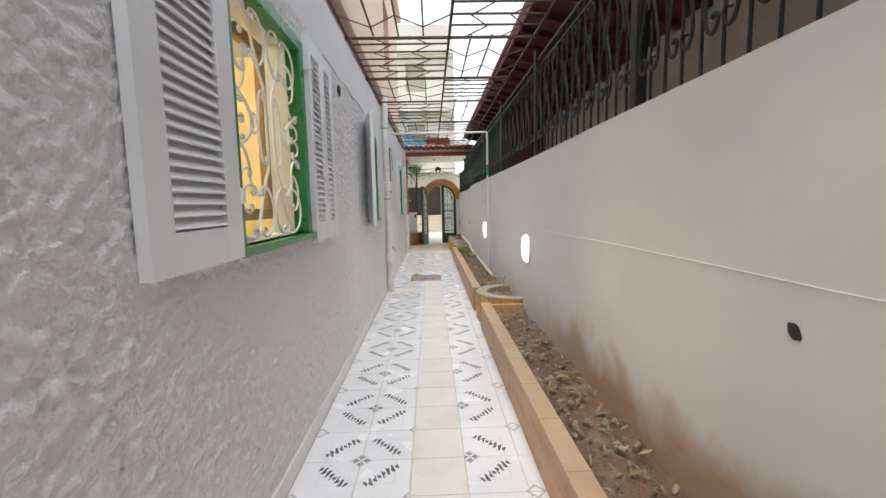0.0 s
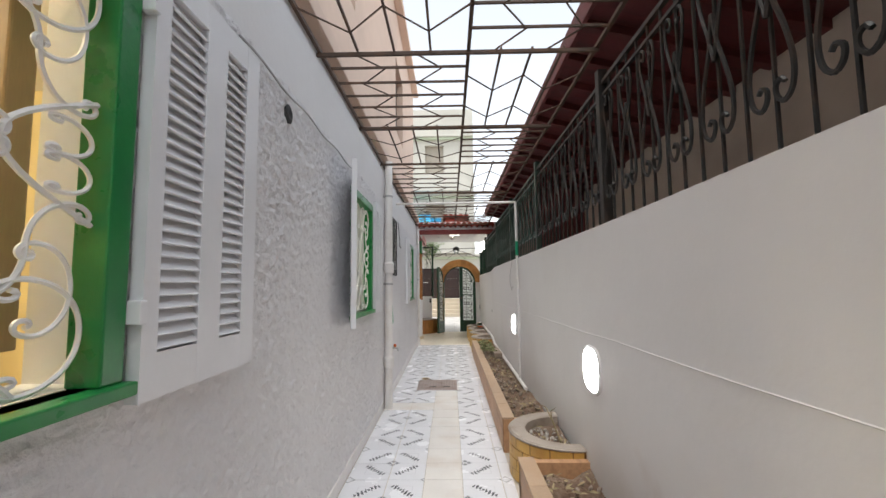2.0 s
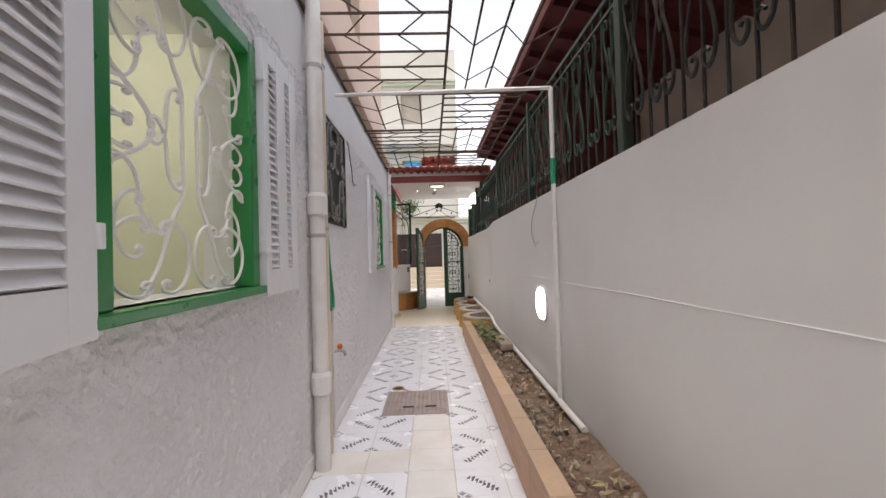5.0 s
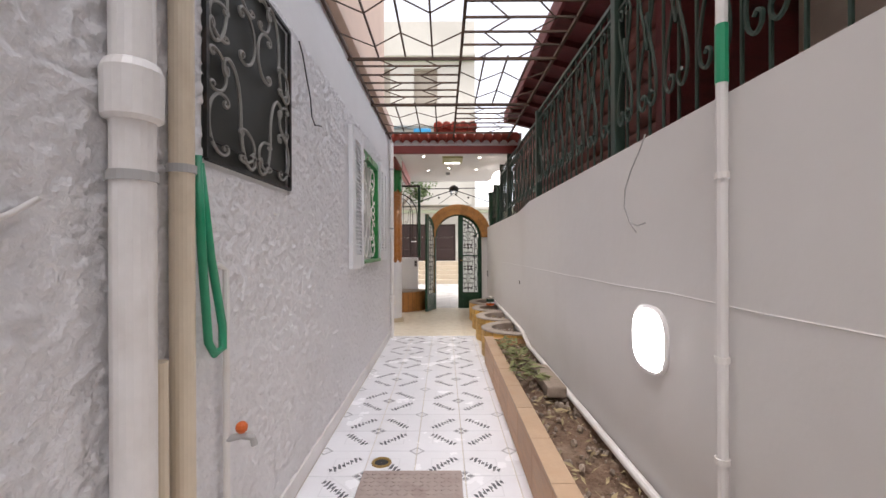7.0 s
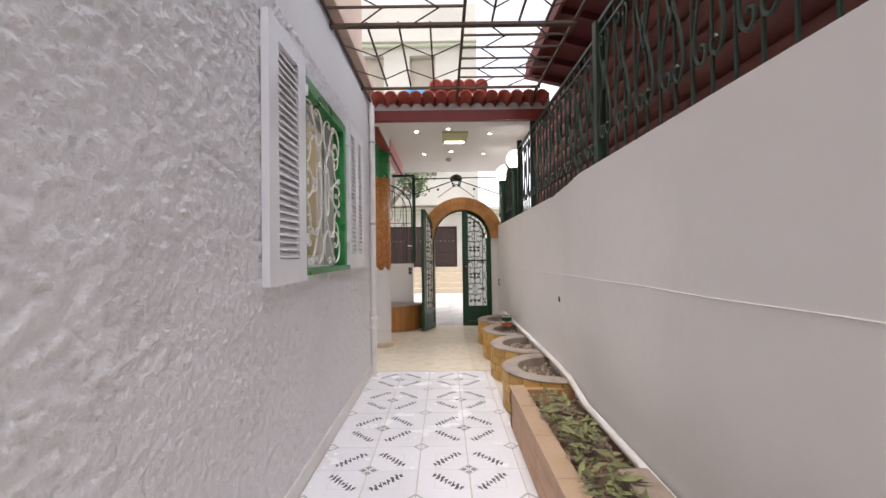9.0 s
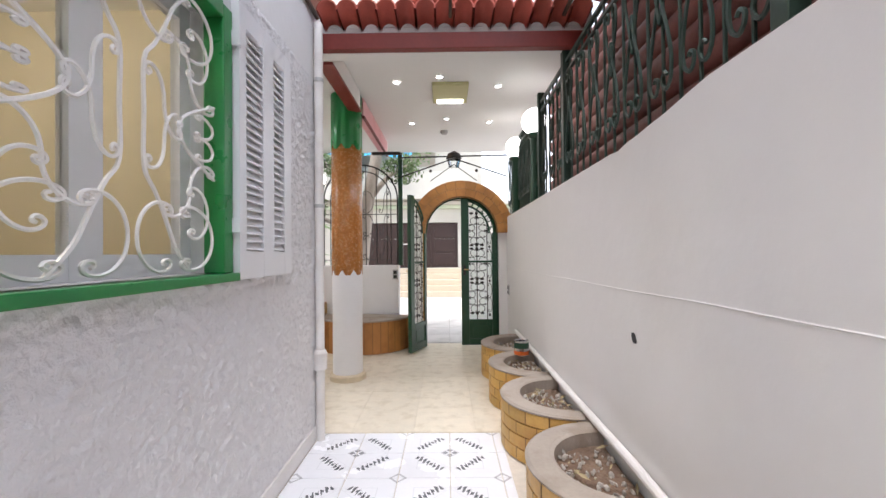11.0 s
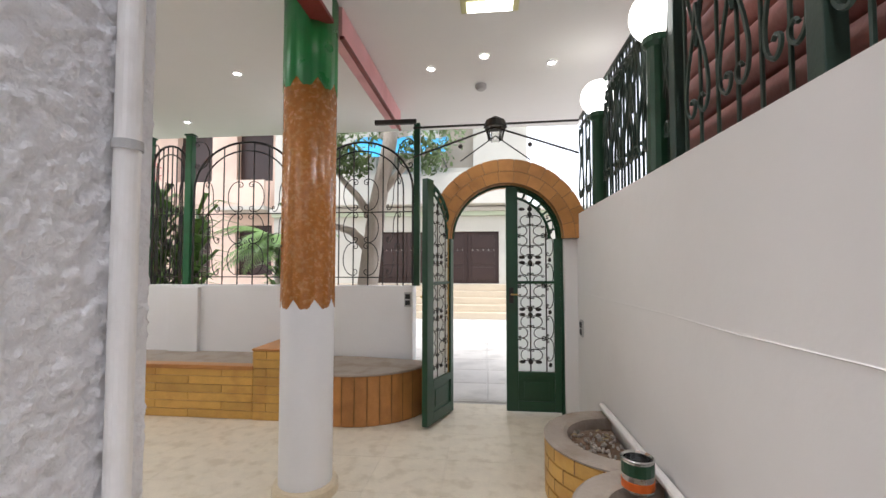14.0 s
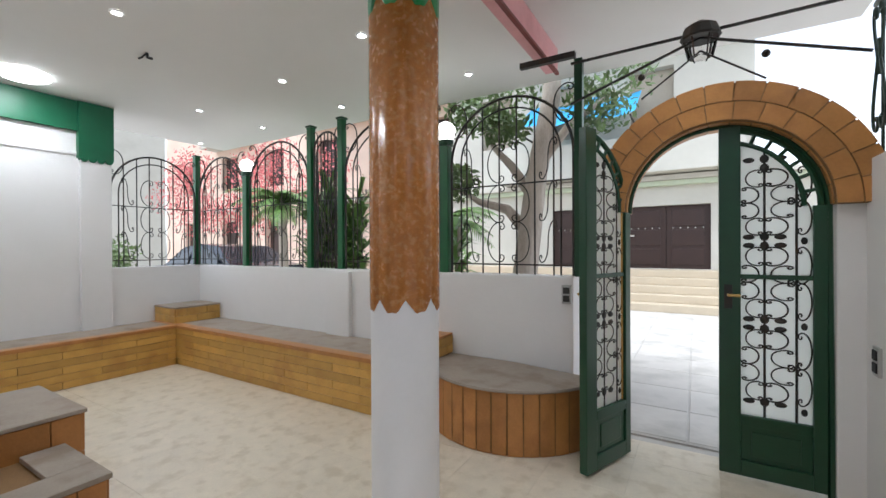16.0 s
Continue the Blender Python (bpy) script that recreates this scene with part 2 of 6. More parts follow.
M_SPOTGLOW = mat("lit_spot", (1.0, 0.95, 0.85), 0.3, var=0.0, emit=14.0)
M_HATCH = mat("pale_olive_panel", (0.50, 0.48, 0.25), 0.5, var=0.08, scale=6)


def glass(name, color, rough, trans=0.0):
    m = bpy.data.materials.new(name)
    m.use_nodes = True
    n, l = m.node_tree.nodes, m.node_tree.links
    b = n["Principled BSDF"]
    b.inputs["Base Color"].default_value, b.inputs["Roughness"].default_value = (*color, 1), rough
    if trans:
        t = n.new("ShaderNodeBsdfTranslucent")
        t.inputs[0].default_value = (*color, 1)
        mx = n.new("ShaderNodeMixShader")
        mx.inputs[0].default_value = trans
        l.new(b.outputs[0], mx.inputs[1])
        l.new(t.outputs[0], mx.inputs[2])
        l.new(mx.outputs[0], n["Material Output"].inputs[0])
    else:
        b.inputs["Transmission Weight"].default_value = 1.0
        b.inputs["IOR"].default_value = 1.1
    return m


M_FROST = glass("frosted_white_glass", (0.92, 0.94, 0.92), 0.5, 0.75)
M_CLEAR = glass("window_glass", (0.96, 0.97, 0.96), 0.03)
M_CARGLASS = mat("dark_car_glass", (0.02, 0.025, 0.03), 0.05, var=0.0)


def motif_tile():
    """White glazed tile printed with a grey leaf wreath that repeats every 0.6 m."""
    m = mat("patterned_white_tile", (0.84, 0.84, 0.87), 0.25, var=0.04, scale=4, stain=(0.68, 0.67, 0.68), stain_amt=0.2, stain_scale=3, rnd=0.05)
    n, l = m.node_tree.nodes, m.node_tree.links
    b = n["Principled BSDF"]
    base = b.inputs["Base Color"].links[0].from_socket
    geo = n.new("ShaderNodeNewGeometry")
    sep = n.new("ShaderNodeSeparateXYZ")
    l.new(geo.outputs["Position"], sep.inputs[0])

    def mn(op, *a, clamp=False):
        x = n.new("ShaderNodeMath")
        x.operation, x.use_clamp = op, clamp
        for i, v in enumerate(a):
            if isinstance(v, (int, float)):
                x.inputs[i].default_value = v
            else:
                l.new(v, x.inputs[i])
        return x.outputs[0]

    def near(v, c, w):
        """1 where v is within w of c, soft edge."""
        return mn("MULTIPLY", mn("SUBTRACT", w, mn("ABSOLUTE", mn("SUBTRACT", v, c))), 160.0, clamp=True)

    u = mn("ABSOLUTE", mn("SUBTRACT", mn("FLOORED_MODULO", mn("ADD", sep.outputs[0], 0.42 + 0.3), 0.6), 0.3))
    v = mn("ABSOLUTE", mn("SUBTRACT", mn("FLOORED_MODULO", mn("SUBTRACT", sep.outputs[1], 8.79 - 0.3), 0.6), 0.3))
    d, e = mn("ADD", u, v), mn("SUBTRACT", u, v)
    # leaf spray along each side of the diamond: wavy band of commas
    wig = mn("MULTIPLY", mn("SINE", mn("MULTIPLY", e, 120.0)), 0.016)
    band = mn("MULTIPLY", near(mn("ADD", d, wig), 0.26, 0.03), near(e, 0.0, 0.16))
    gaps = mn("GREATER_THAN", mn("SINE", mn("ADD", mn("MULTIPLY", e, 150.0), mn("MULTIPLY", d, 70.0))), -0.55)
    band = mn("MULTIPLY", band, gaps)
    curl = mn("MULTIPLY", near(mn("ADD", mn("MULTIPLY", mn("SUBTRACT", d, 0.235), mn("SUBTRACT", d, 0.235)), mn("MULTIPLY", mn("SUBTRACT", mn("ABSOLUTE", e), 0.135), mn("SUBTRACT", mn("ABSOLUTE", e), 0.135))), 0.0011, 0.0007), 1.0)
    heart = mn("MULTIPLY", near(d, 0.0, 0.055), mn("GREATER_THAN", mn("ABSOLUTE", e), 0.008))
    core = near(d, 0.058, 0.006)
    corner = near(mn("ADD", mn("SUBTRACT", 0.3, u), mn("SUBTRACT", 0.3, v)), 0.045, 0.012)
    dark = mn("MAXIMUM", mn("MAXIMUM", band, curl), mn("MAXIMUM", mn("MULTIPLY", heart, 0.75), mn("MULTIPLY", mn("MAXIMUM", core, corner), 0.5)))
    pale = mn("MULTIPLY", mn("MAXIMUM", near(d, 0.19, 0.004), near(mn("MAXIMUM", u, v), 0.2, 0.004)), 0.3)
    nz = n.new("ShaderNodeTexNoise")
    nz.inputs["Scale"].default_value = 25
    l.new(geo.outputs["Position"], nz.inputs["Vector"])
    wear = mn("ADD", mn("MULTIPLY", nz.outputs["Fac"], 0.4), 0.7, clamp=True)
    fac = mn("MULTIPLY", mn("MAXIMUM", dark, pale), wear)
    mx = n.new("ShaderNodeMix")
    mx.data_type = "RGBA"
    l.new(fac, mx.inputs["Factor"])
    l.new(base, mx.inputs["A"])
    mx.inputs["B"].default_value = (0.06, 0.063, 0.075, 1)
    l.new(mx.outputs["Result"], b.inputs["Base Color"])
    return m


M_MOTIF = motif_tile()


# ---------- building helpers ----------
def root_of(ob):
    while ob.parent:
        ob = ob.parent
    return ob


def thing(name, loc, label, category, group="", kind=""):
    ob = new(name)
    ob.empty_display_size = 0.1
    ob.location = loc
    return tagged(ob, label, category, group, kind)


def mesh_of(name, bm, material, smooth=False):
    bmesh.ops.recalc_face_normals(bm, faces=bm.faces)
    me = bpy.data.meshes.new(name)
    if smooth:
        for f in bm.faces:
            f.smooth = True
    bm.to_mesh(me)
    bm.free()
    me.materials.append(material)
    return me


def part(name, bm, material, parent, label="", smooth=False, kind=""):
    """Links a bmesh, given in the thing's world place, as one mesh under a thing or a part."""
    bmesh.ops.translate(bm, verts=bm.verts, vec=-Vector(root_of(parent).location))
    ob = new(name, mesh_of(name, bm, material, smooth))
    ob.parent = parent
    return tagged(ob, label, kind=kind)


def again(name, me, parent, loc=(0, 0, 0), rz=0.0, scale=(1, 1, 1)):
    """Another part on a mesh that exists; loc is local to the parent."""
    ob = new(name, me)
    ob.parent = parent
    ob.location, ob.rotation_euler, ob.scale = loc, (0, 0, rz), scale
    return ob


def solo(name, bm, material, label, category="", group="", kind="", smooth=False, base=None):
    """A thing, or a piece of the setting, that is one mesh."""
    if base is None:
        xs = [v.co for v in bm.verts]
        base = Vector((sum(c.x for c in xs) / len(xs), sum(c.y for c in xs) / len(xs), min(c.z for c in xs)))
    base = Vector(base)
    bmesh.ops.translate(bm, verts=bm.verts, vec=-base)
    ob = new(name, mesh_of(name, bm, material, smooth))
    ob.location = base
    return tagged(ob, label, category, group, kind)


def box(x0, x1, y0, y1, z0, z1, bm=None, bevel=0.0):
    own = bm is None or bevel
    b = bmesh.new() if own else bm
    vs = [b.verts.new((x, y, z)) for x in (x0, x1) for y in (y0, y1) for z in (z0, z1)]
    for f in ((0, 1, 3, 2), (4, 6, 7, 5), (0, 4, 5, 1), (2, 3, 7, 6), (0, 2, 6, 4), (1, 5, 7, 3)):
        b.faces.new([vs[i] for i in f])
    if bevel:
        bmesh.ops.bevel(b, geom=b.edges[:], offset=bevel, segments=2, affect="EDGES", profile=0.6)
        if bm is not None:
            tmp = bpy.data.meshes.new("tmp")
            b.to_mesh(tmp)
            b.free()
            bm.from_mesh(tmp)
            bpy.data.meshes.remove(tmp)
            return bm
    return b


def lathe(profile, cx=0, cy=0, cz=0, n=24, bm=None, a0=0.0, a1=360.0):
    """Turns (r, z) points about a vertical axis; a part turn with a0..a1 degrees."""
    bm = bm or bmesh.new()
    full = abs(a1 - a0) >= 360
    rings = []
    for i in range(n if full else n + 1):
        a = radians(a0 + (a1 - a0) * i / n)
        rings.append([bm.verts.new((cx + r * math.cos(a), cy + r * math.sin(a), cz + z)) for r, z in profile])
    for i in range(n):
        A, B = rings[i], rings[(i + 1) % len(rings)]
        for j in range(len(profile) - 1):
            bm.faces.new((A[j], B[j], B[j + 1], A[j + 1]))
    return bm


def tube(pts, r, n=5, bm=None, taper=None):
    """Sweeps a round bar along points."""
    bm = bm or bmesh.new()
    pts = [Vector(p) for p in pts]
    rings, side = [], None
    for i, p in enumerate(pts):
        d = (pts[min(i + 1, len(pts) - 1)] - pts[max(i - 1, 0)])
        d = d.normalized() if d.length > 1e-9 else Vector((0, 0, 1))
        if side is None:
            side = d.orthogonal().normalized()
        side = (side - d * side.dot(d))
        side = side.normalized() if side.length > 1e-6 else d.orthogonal().normalized()
        up = d.cross(side)
        rr = r if taper is None else r + (taper - r) * i / (len(pts) - 1)
        rings.append([bm.verts.new(p + (side * math.cos(2 * math.pi * k / n) + up * math.sin(2 * math.pi * k / n)) * rr) for k in range(n)])
    for A, B in zip(rings, rings[1:]):
        for k in range(n):
            bm.faces.new((A[k], A[(k + 1) % n], B[(k + 1) % n], B[k]))
    bm.faces.new(rings[0])
    bm.faces.new(rings[-1][::-1])
    return bm


def ball(x, y, z, r, u=16, v=10, bm=None):
    prof = [(max(r * math.sin(math.pi * i / v), 0.0005), -r * math.cos(math.pi * i / v)) for i in range(v + 1)]
    return lathe(prof, x, y, z, u, bm)


def scroll_shape(kind, turns=1.15, n=76):
    """Unit C or S scroll in a 0..1 square, long axis upright."""
    a = turns * 2 * math.pi / 0.11
    p, h, out = Vector((0, 0)), 0.0, []
    hs = []
    for i in range(n + 1):
        s = i / n
        k = 1.5 + a * math.exp(-s / 0.11) if s < 0.5 else 1.5 + a * math.exp(-(1 - s) / 0.11)
        if kind == "S" and s >= 0.5:
            k = -k
        out.append(p.copy())
        hs.append(h)
        h += k / n
        p = p + Vector((math.cos(h), math.sin(h))) / n
    rot = math.pi / 2 - hs[n // 2]
    out = [Vector((q.x * math.cos(rot) - q.y * math.sin(rot), q.x * math.sin(rot) + q.y * math.cos(rot))) for q in out]
    x0, x1 = min(q.x for q in out), max(q.x for q in out)
    y0, y1 = min(q.y for q in out), max(q.y for q in out)
    return [((q.x - x0) / (x1 - x0), (q.y - y0) / (y1 - y0)) for q in out]


def flowing(pts, n=4):
    """Catmull-Rom curve through (u, v) points."""
    q = [Vector(p) for p in pts]
    q = [2 * q[0] - q[1]] + q + [2 * q[-1] - q[-2]]
    out = []
    for a, b, c, d in zip(q, q[1:], q[2:], q[3:]):
        for k in range(n):
            f = k / n
            out.append(0.5 * (2 * b + (c - a) * f + (2 * a - 5 * b + 4 * c - d) * f * f + (3 * b - a - 3 * c + d) * f ** 3))
    return [(p.x, p.y) for p in out + [q[-2]]]


C_SHAPE, S_SHAPE = scroll_shape("C"), scroll_shape("S")


def scroll(kind, u0, u1, w0, w1, plane, r=0.006, n=5):
    """A wrought scroll fitted in the box u0..u1, w0..w1 (swap for a flip); plane maps (u, w) to a place."""
    shape = C_SHAPE if kind == "C" else S_SHAPE
    return tube([plane(u0 + (u1 - u0) * a, w0 + (w1 - w0) * b) for a, b in shape], r, n)


def pierced(x0, x1, y0, y1, z0, z1, holes, along="y"):
    """A wall block with rectangular openings (a0, a1, z0, z1) along one axis."""
    bm = bmesh.new()
    lo, hi = (y0, y1) if along == "y" else (x0, x1)
    cuts = sorted({lo, hi, *[h[0] for h in holes], *[h[1] for h in holes]})
    levels = sorted({z0, z1, *[h[2] for h in holes], *[h[3] for h in holes]})
    for a, b in zip(cuts, cuts[1:]):
        for c, d in zip(levels, levels[1:]):
            m, q = (a + b) / 2, (c + d) / 2
            if not any(h[0] < m < h[1] and h[2] < q < h[3] for h in holes):
                box(x0, x1, a, b, c, d, bm) if along == "y" else box(a, b, y0, y1, c, d, bm)
    bmesh.ops.remove_doubles(bm, verts=bm.verts, dist=1e-5)
    seen = {}
    for f in bm.faces:
        seen.setdefault(tuple(round(v, 4) for v in f.calc_center_median()), []).append(f)
    inner = [f for fs in seen.values() if len(fs) > 1 for f in fs]
    bmesh.ops.delete(bm, geom=inner, context="FACES")
    return bm


# ---------- the large structure ----------
XL, XR = -0.76, 1.0            # faces of the house wall and of the boundary wall
YC, YG = 12.12, 14.88          # house corner, gate plane
WINDOWS = [(1.62, 2.59, 1.25, 2.36), (5.02, 5.94, 1.24, 2.32), (7.17, 7.94, 1.635, 2.45), (9.82, 10.84, 1.21, 2.32)]

solo("ground", box(-60, 60, -40, 90, -0.4, -0.06), M_STREET, "pale dusty ground that carries the street", kind="structure")
solo("floor_corridor", box(XL, XR, -4, YC, -0.06, -0.006), M_GROUT, "grout bed under the corridor tiles", kind="structure")
solo("floor_terrace", box(-5.6, XR, YC, 15.1, -0.06, -0.005), M_CREAM, "bed under the cream terrace tiles", kind="structure")
wall_house = solo("wall_house", pierced(XL - 0.22, XL, -4, YC, -0.05, 3.0, WINDOWS), M_PLASTER, "white plastered house wall along the corridor", kind="structure")
# rough sprayed stucco coat, a little proud of the smooth band above
def value_noise(ny, nz, cell_y, cell_z, rng):
    """Smooth random heights in 0..1 on an ny by nz grid, one bump about every cell_y by cell_z steps."""
    g = rng.random((int(ny / cell_y) + 3, int(nz / cell_z) + 3))
    u, v = np.arange(ny) / cell_y, np.arange(nz) / cell_z
    i, j = u.astype(int), v.astype(int)
    fu, fv = (u - i)[:, None], (v - j)[None, :]
    fu, fv = fu * fu * (3 - 2 * fu), fv * fv * (3 - 2 * fv)
    g00, g10, g01, g11 = g[i][:, j], g[i + 1][:, j], g[i][:, j + 1], g[i + 1][:, j + 1]
    return (g00 * (1 - fu) + g10 * fu) * (1 - fv) + (g01 * (1 - fu) + g11 * fu) * fv


def stucco_coat(y0, y1, z0, z1, step, holes):
    ny, nz = int((y1 - y0) / step) + 1, int((z1 - z0) / step) + 1
    rng = np.random.default_rng(5)
    h = value_noise(ny, nz, 2.0, 1.5, rng) * 0.8 + value_noise(ny, nz, 1.2, 1.1, rng) * 0.3 + value_noise(ny, nz, 8, 6, rng) * 0.08
    patch = 0.75 + 0.5 * value_noise(ny, nz, 60, 45, rng)
    x = XL + 0.002 + 0.021 * patch * np.clip(h - 0.3, 0, 1)
    x[:, -1] = x[-1, :] = XL - 0.002
    ys, zs = np.linspace(y0, y1, ny), np.linspace(z0, z1, nz)
    co = np.stack([x, np.repeat(ys[:, None], nz, 1), np.repeat(zs[None, :], ny, 0)], -1).reshape(-1, 3)
    yc, zc = (ys[1:] + ys[:-1]) / 2, (zs[1:] + zs[:-1]) / 2
    keep = np.ones((ny - 1, nz - 1), bool)
    for p, q, c, d in holes:
        keep &= ~(((yc > p) & (yc < q))[:, None] & ((zc > c) & (zc < d))[None, :])
    i, j = np.nonzero(keep)
    k = i * nz + j
    faces = np.stack([k, k + nz, k + nz + 1, k + 1], -1)
    me = bpy.data.meshes.new("wall_stucco")
    me.from_pydata(co.tolist(), [], faces.tolist())
    me.polygons.foreach_set("use_smooth", [True] * len(me.polygons))
    me.materials.append(M_STUCCO)
    return tagged(new("wall_stucco", me), "rough white sprayed stucco coat on the house wall", kind="structure")


solo("wall_stucco_near", box(XL - 0.001, XL + 0.008, -4, 0.3, 0.1, 2.52), M_STUCCO, "white stucco coat at the start of the corridor", kind="structure")
stucco_coat(0.3, YC, 0.1, 2.52, 0.011, [(a - 0.012, b + 0.012, c - 0.03, d + 0.012) for a, b, c, d in WINDOWS])
solo("wall_house_front", box(-5.6, XL - 0.22, YC - 0.22, YC, -0.05, 3.2), M_PLASTER, "white house front wall facing the terrace", kind="structure")
bw = bmesh.new()
outline = [(-4, -0.05), (-4, 1.85), (2.5, 1.85), (4.0, 1.838), (10.35, 1.838)] + [(10.4 + k * 0.1, 1.834 - k * 0.009 + random.uniform(-0.006, 0.006)) for k in range(8)] + [(11.2, 1.775), (15.1, 1.775), (15.1, -0.05)]
sides = [[bw.verts.new((x, y, z)) for y, z in outline] for x in (XR, XR + 0.2)]
bw.faces.new(sides[0])
bw.faces.new(sides[1][::-1])
for k in range(len(outline)):
    q = (k + 1) % len(outline)
    bw.faces.new((sides[0][k], sides[0][q], sides[1][q], sides[1][k]))
solo("wall_boundary", bw, M_BOUNDARY, "smooth off-white boundary wall with a raised seam", kind="structure")
solo("wall_back", box(XL - 0.22, 2.4, -4.2, -4.0, -0.05, 3.0), M_PLASTER, "white end wall behind the corridor", kind="structure")
seam = bmesh.new()
pts = [(XR + 0.0005, y * 0.5, 1.175 - 0.006 * y * 0.5 + 0.012 * noise.noise((y * 0.7, 3, 1))) for y in range(-8, 30)]
tube(pts, 0.0032, 5, seam)
solo("trim_seam", seam, M_BOUNDARY, "thin raised plaster seam along the boundary wall", kind="structure")
solo("baseboard_house", box(XL, XL + 0.02, -4, YC, 0.0, 0.1, bevel=0.004), M_SKIRT, "white tiled skirting at the house wall", kind="structure")
low = box(-5.8, -0.52, 15.05, 15.25, -0.05, 1.12, bevel=0.01)
solo("wall_low_front", low, M_PLASTER, "low white garden wall under the iron fence", kind="structure")
solo("wall_low_pier", box(-3.04, -2.72, 15.0, 15.05, 0.44, 1.1, bevel=0.008), M_PLASTER, "shallow white pier on the low wall", kind="structure")
solo("wall_terrace_side", pierced(-5.72, -5.5, YC - 0.22, 15.25, -0.05, 2.95, [(14.04, 15.25, 1.12, 2.95)]), M_PLASTER, "white side wall of the terrace with an open bay", kind="structure")
solo("wall_pilaster", box(-5.5, -5.44, 13.76, 14.04, 0.44, 2.32, bevel=0.006), M_PLASTER, "white pilaster on the terrace side wall", kind="structure")
cap = bmesh.new()
for k in range(4):
    lathe([(0.001, 0.0), (0.036, 0.0), (0.036, 0.066), (0.001, 0.066)], 13.79 + k * 0.075, 2.325, 0, 10, cap)
for v in cap.verts:
    y, z, x = v.co
    v.co = (-5.497 + x, y, z)
box(-5.5, -5.43, 13.74, 14.06, 2.33, 2.94, cap)
solo("trim_pilaster_head", cap, M_BANDGREEN, "green painted head of the pilaster with a scalloped edge", kind="structure")
solo("trim_green_band", box(-5.5, -5.45, YC, 13.74, 2.62, 2.94, bevel=0.005), M_BANDGREEN, "dark green painted band under the ceiling", kind="structure")
solo("trim_wall_groove", box(-5.5, -5.485, YC, 13.74, 2.36, 2.40, bevel=0.003), M_PLASTER, "white moulding under the green band", kind="structure")

# terrace roof: flat plastered slab past the gate, red beam on the column, red fascia with tiles
solo("ceiling", box(-6.4, 1.25, YC + 0.02, 15.95, 2.95, 3.08), M_CEIL, "flat white plastered terrace ceiling with recessed lights", kind="structure")
solo("trim_beam_near", box(-0.80, -0.70, YC + 0.145, 13.34, 2.762, 2.946, bevel=0.004), M_CEIL, "white plastered beam up to the column", kind="structure")
solo("trim_beam_board", box(-0.81, -0.69, YC + 0.145, 13.34, 2.735, 2.76, bevel=0.003), M_FASCIA, "dark red board under the beam", kind="structure")
solo("trim_beam_far", box(-0.80, -0.70, 13.51, 15.3, 2.76, 2.946, bevel=0.006), M_PINK, "pink painted beam from column to gate post", kind="structure")
solo("trim_beam_far_board", box(-0.718, -0.69, 13.51, 15.3, 2.735, 2.758, bevel=0.003), M_FASCIA, "dark red board under the pink beam", kind="structure")
solo("trim_fascia", box(XL + 0.03, 1.22, YC - 0.05, YC + 0.018, 2.76, 2.875, bevel=0.006), M_FASCIA, "dark red painted fascia board at the terrace roof", kind="structure")
solo("ceiling_corridor_end", box(XL, 1.25, YC + 0.02, YC + 0.14, 2.76, 2.946), M_CEIL, "white plastered drop edge of the ceiling", kind="structure")
eave = thing("tiled_eave", (0.2, YC, 2.94), "red clay barrel tiles along the terrace roof edge", "roof tiles")
tb = lathe([(0.06, -0.2), (0.075, 0.2), (0.063, 0.2), (0.048, -0.2), (0.06, -0.2)], 0, 0, 0, 8, None, 0, 180)
for v in tb.verts:
    x, y, z = v.co
    v.co = (x, z, y - 0.02 + 0.25 * z)
tile_me = mesh_of("tile", tb, M_REDTILE, True)
for k in range(14):
    again("tile", tile_me, eave, (-0.84 + k * 0.135, 0.02, 0.0), rz=radians(180) + random.uniform(-0.04, 0.04))

roof = thing("terrace_roof", (0.25, 13.0, 3.08), "low red tiled hump on the terrace roof", "roof")
rt = bmesh.new()
A = [rt.verts.new(p) for p in ((-0.1, 12.3, 3.08), (0.6, 12.3, 3.08), (0.6, 13.6, 3.08), (-0.1, 13.6, 3.08), (0.1, 12.6, 3.34), (0.45, 12.6, 3.34), (0.45, 13.4, 3.34), (0.1, 13.4, 3.34))]
for f in ((0, 1, 5, 4), (1, 2, 6, 5), (2, 3, 7, 6), (3, 0, 4, 7), (4, 5, 6, 7), (0, 1, 2, 3)):
    rt.faces.new([A[i] for i in f])
part("hump", rt, M_REDTILE, roof)
for k in range(5):
    again("tile", tile_me, roof, (-0.28 + k * 0.135, -0.5, 0.13), rz=radians(180) + random.uniform(-0.05, 0.05))
bt_ = solo("blue_sheet", box(-0.42, -0.14, 12.4, 12.7, 3.082, 3.24, bevel=0.03), M_BLUE, "folded bright blue plastic sheet on the roof", "plastic sheet")

# upper storeys of the house
up = pierced(XL - 0.3, XL - 0.08, -6, YC, 3.002, 6.6, [(y, y + 1.1, z, z + 1.3) for y in (0.5, 4.4, 8.6) for z in (4.2,)])
house = thing("upper_house", (XL - 0.2, 4, 3.0), "peach rendered upper storeys of the house over the corridor", "building")
part("wall", up, M_PEACH, house)
for z in (3.0, 6.3):
    part("ledge", box(XL - 0.08, XL + 0.06, -6, YC + 0.05, z + 0.08, z + 0.2, bevel=0.01), M_PEACH, house)
for y in (0.5, 4.4, 8.6):
    for z in (4.2,):
        w = part("window", box(XL - 0.25, XL - 0.2, y, y + 1.1, z, z + 1.3), M_DKWOOD, house, "dark wooden shutter window")
part("front_wall", box(-5.6, XL - 0.3, YC - 0.22, YC, 3.2, 6.6), M_PEACH, house)
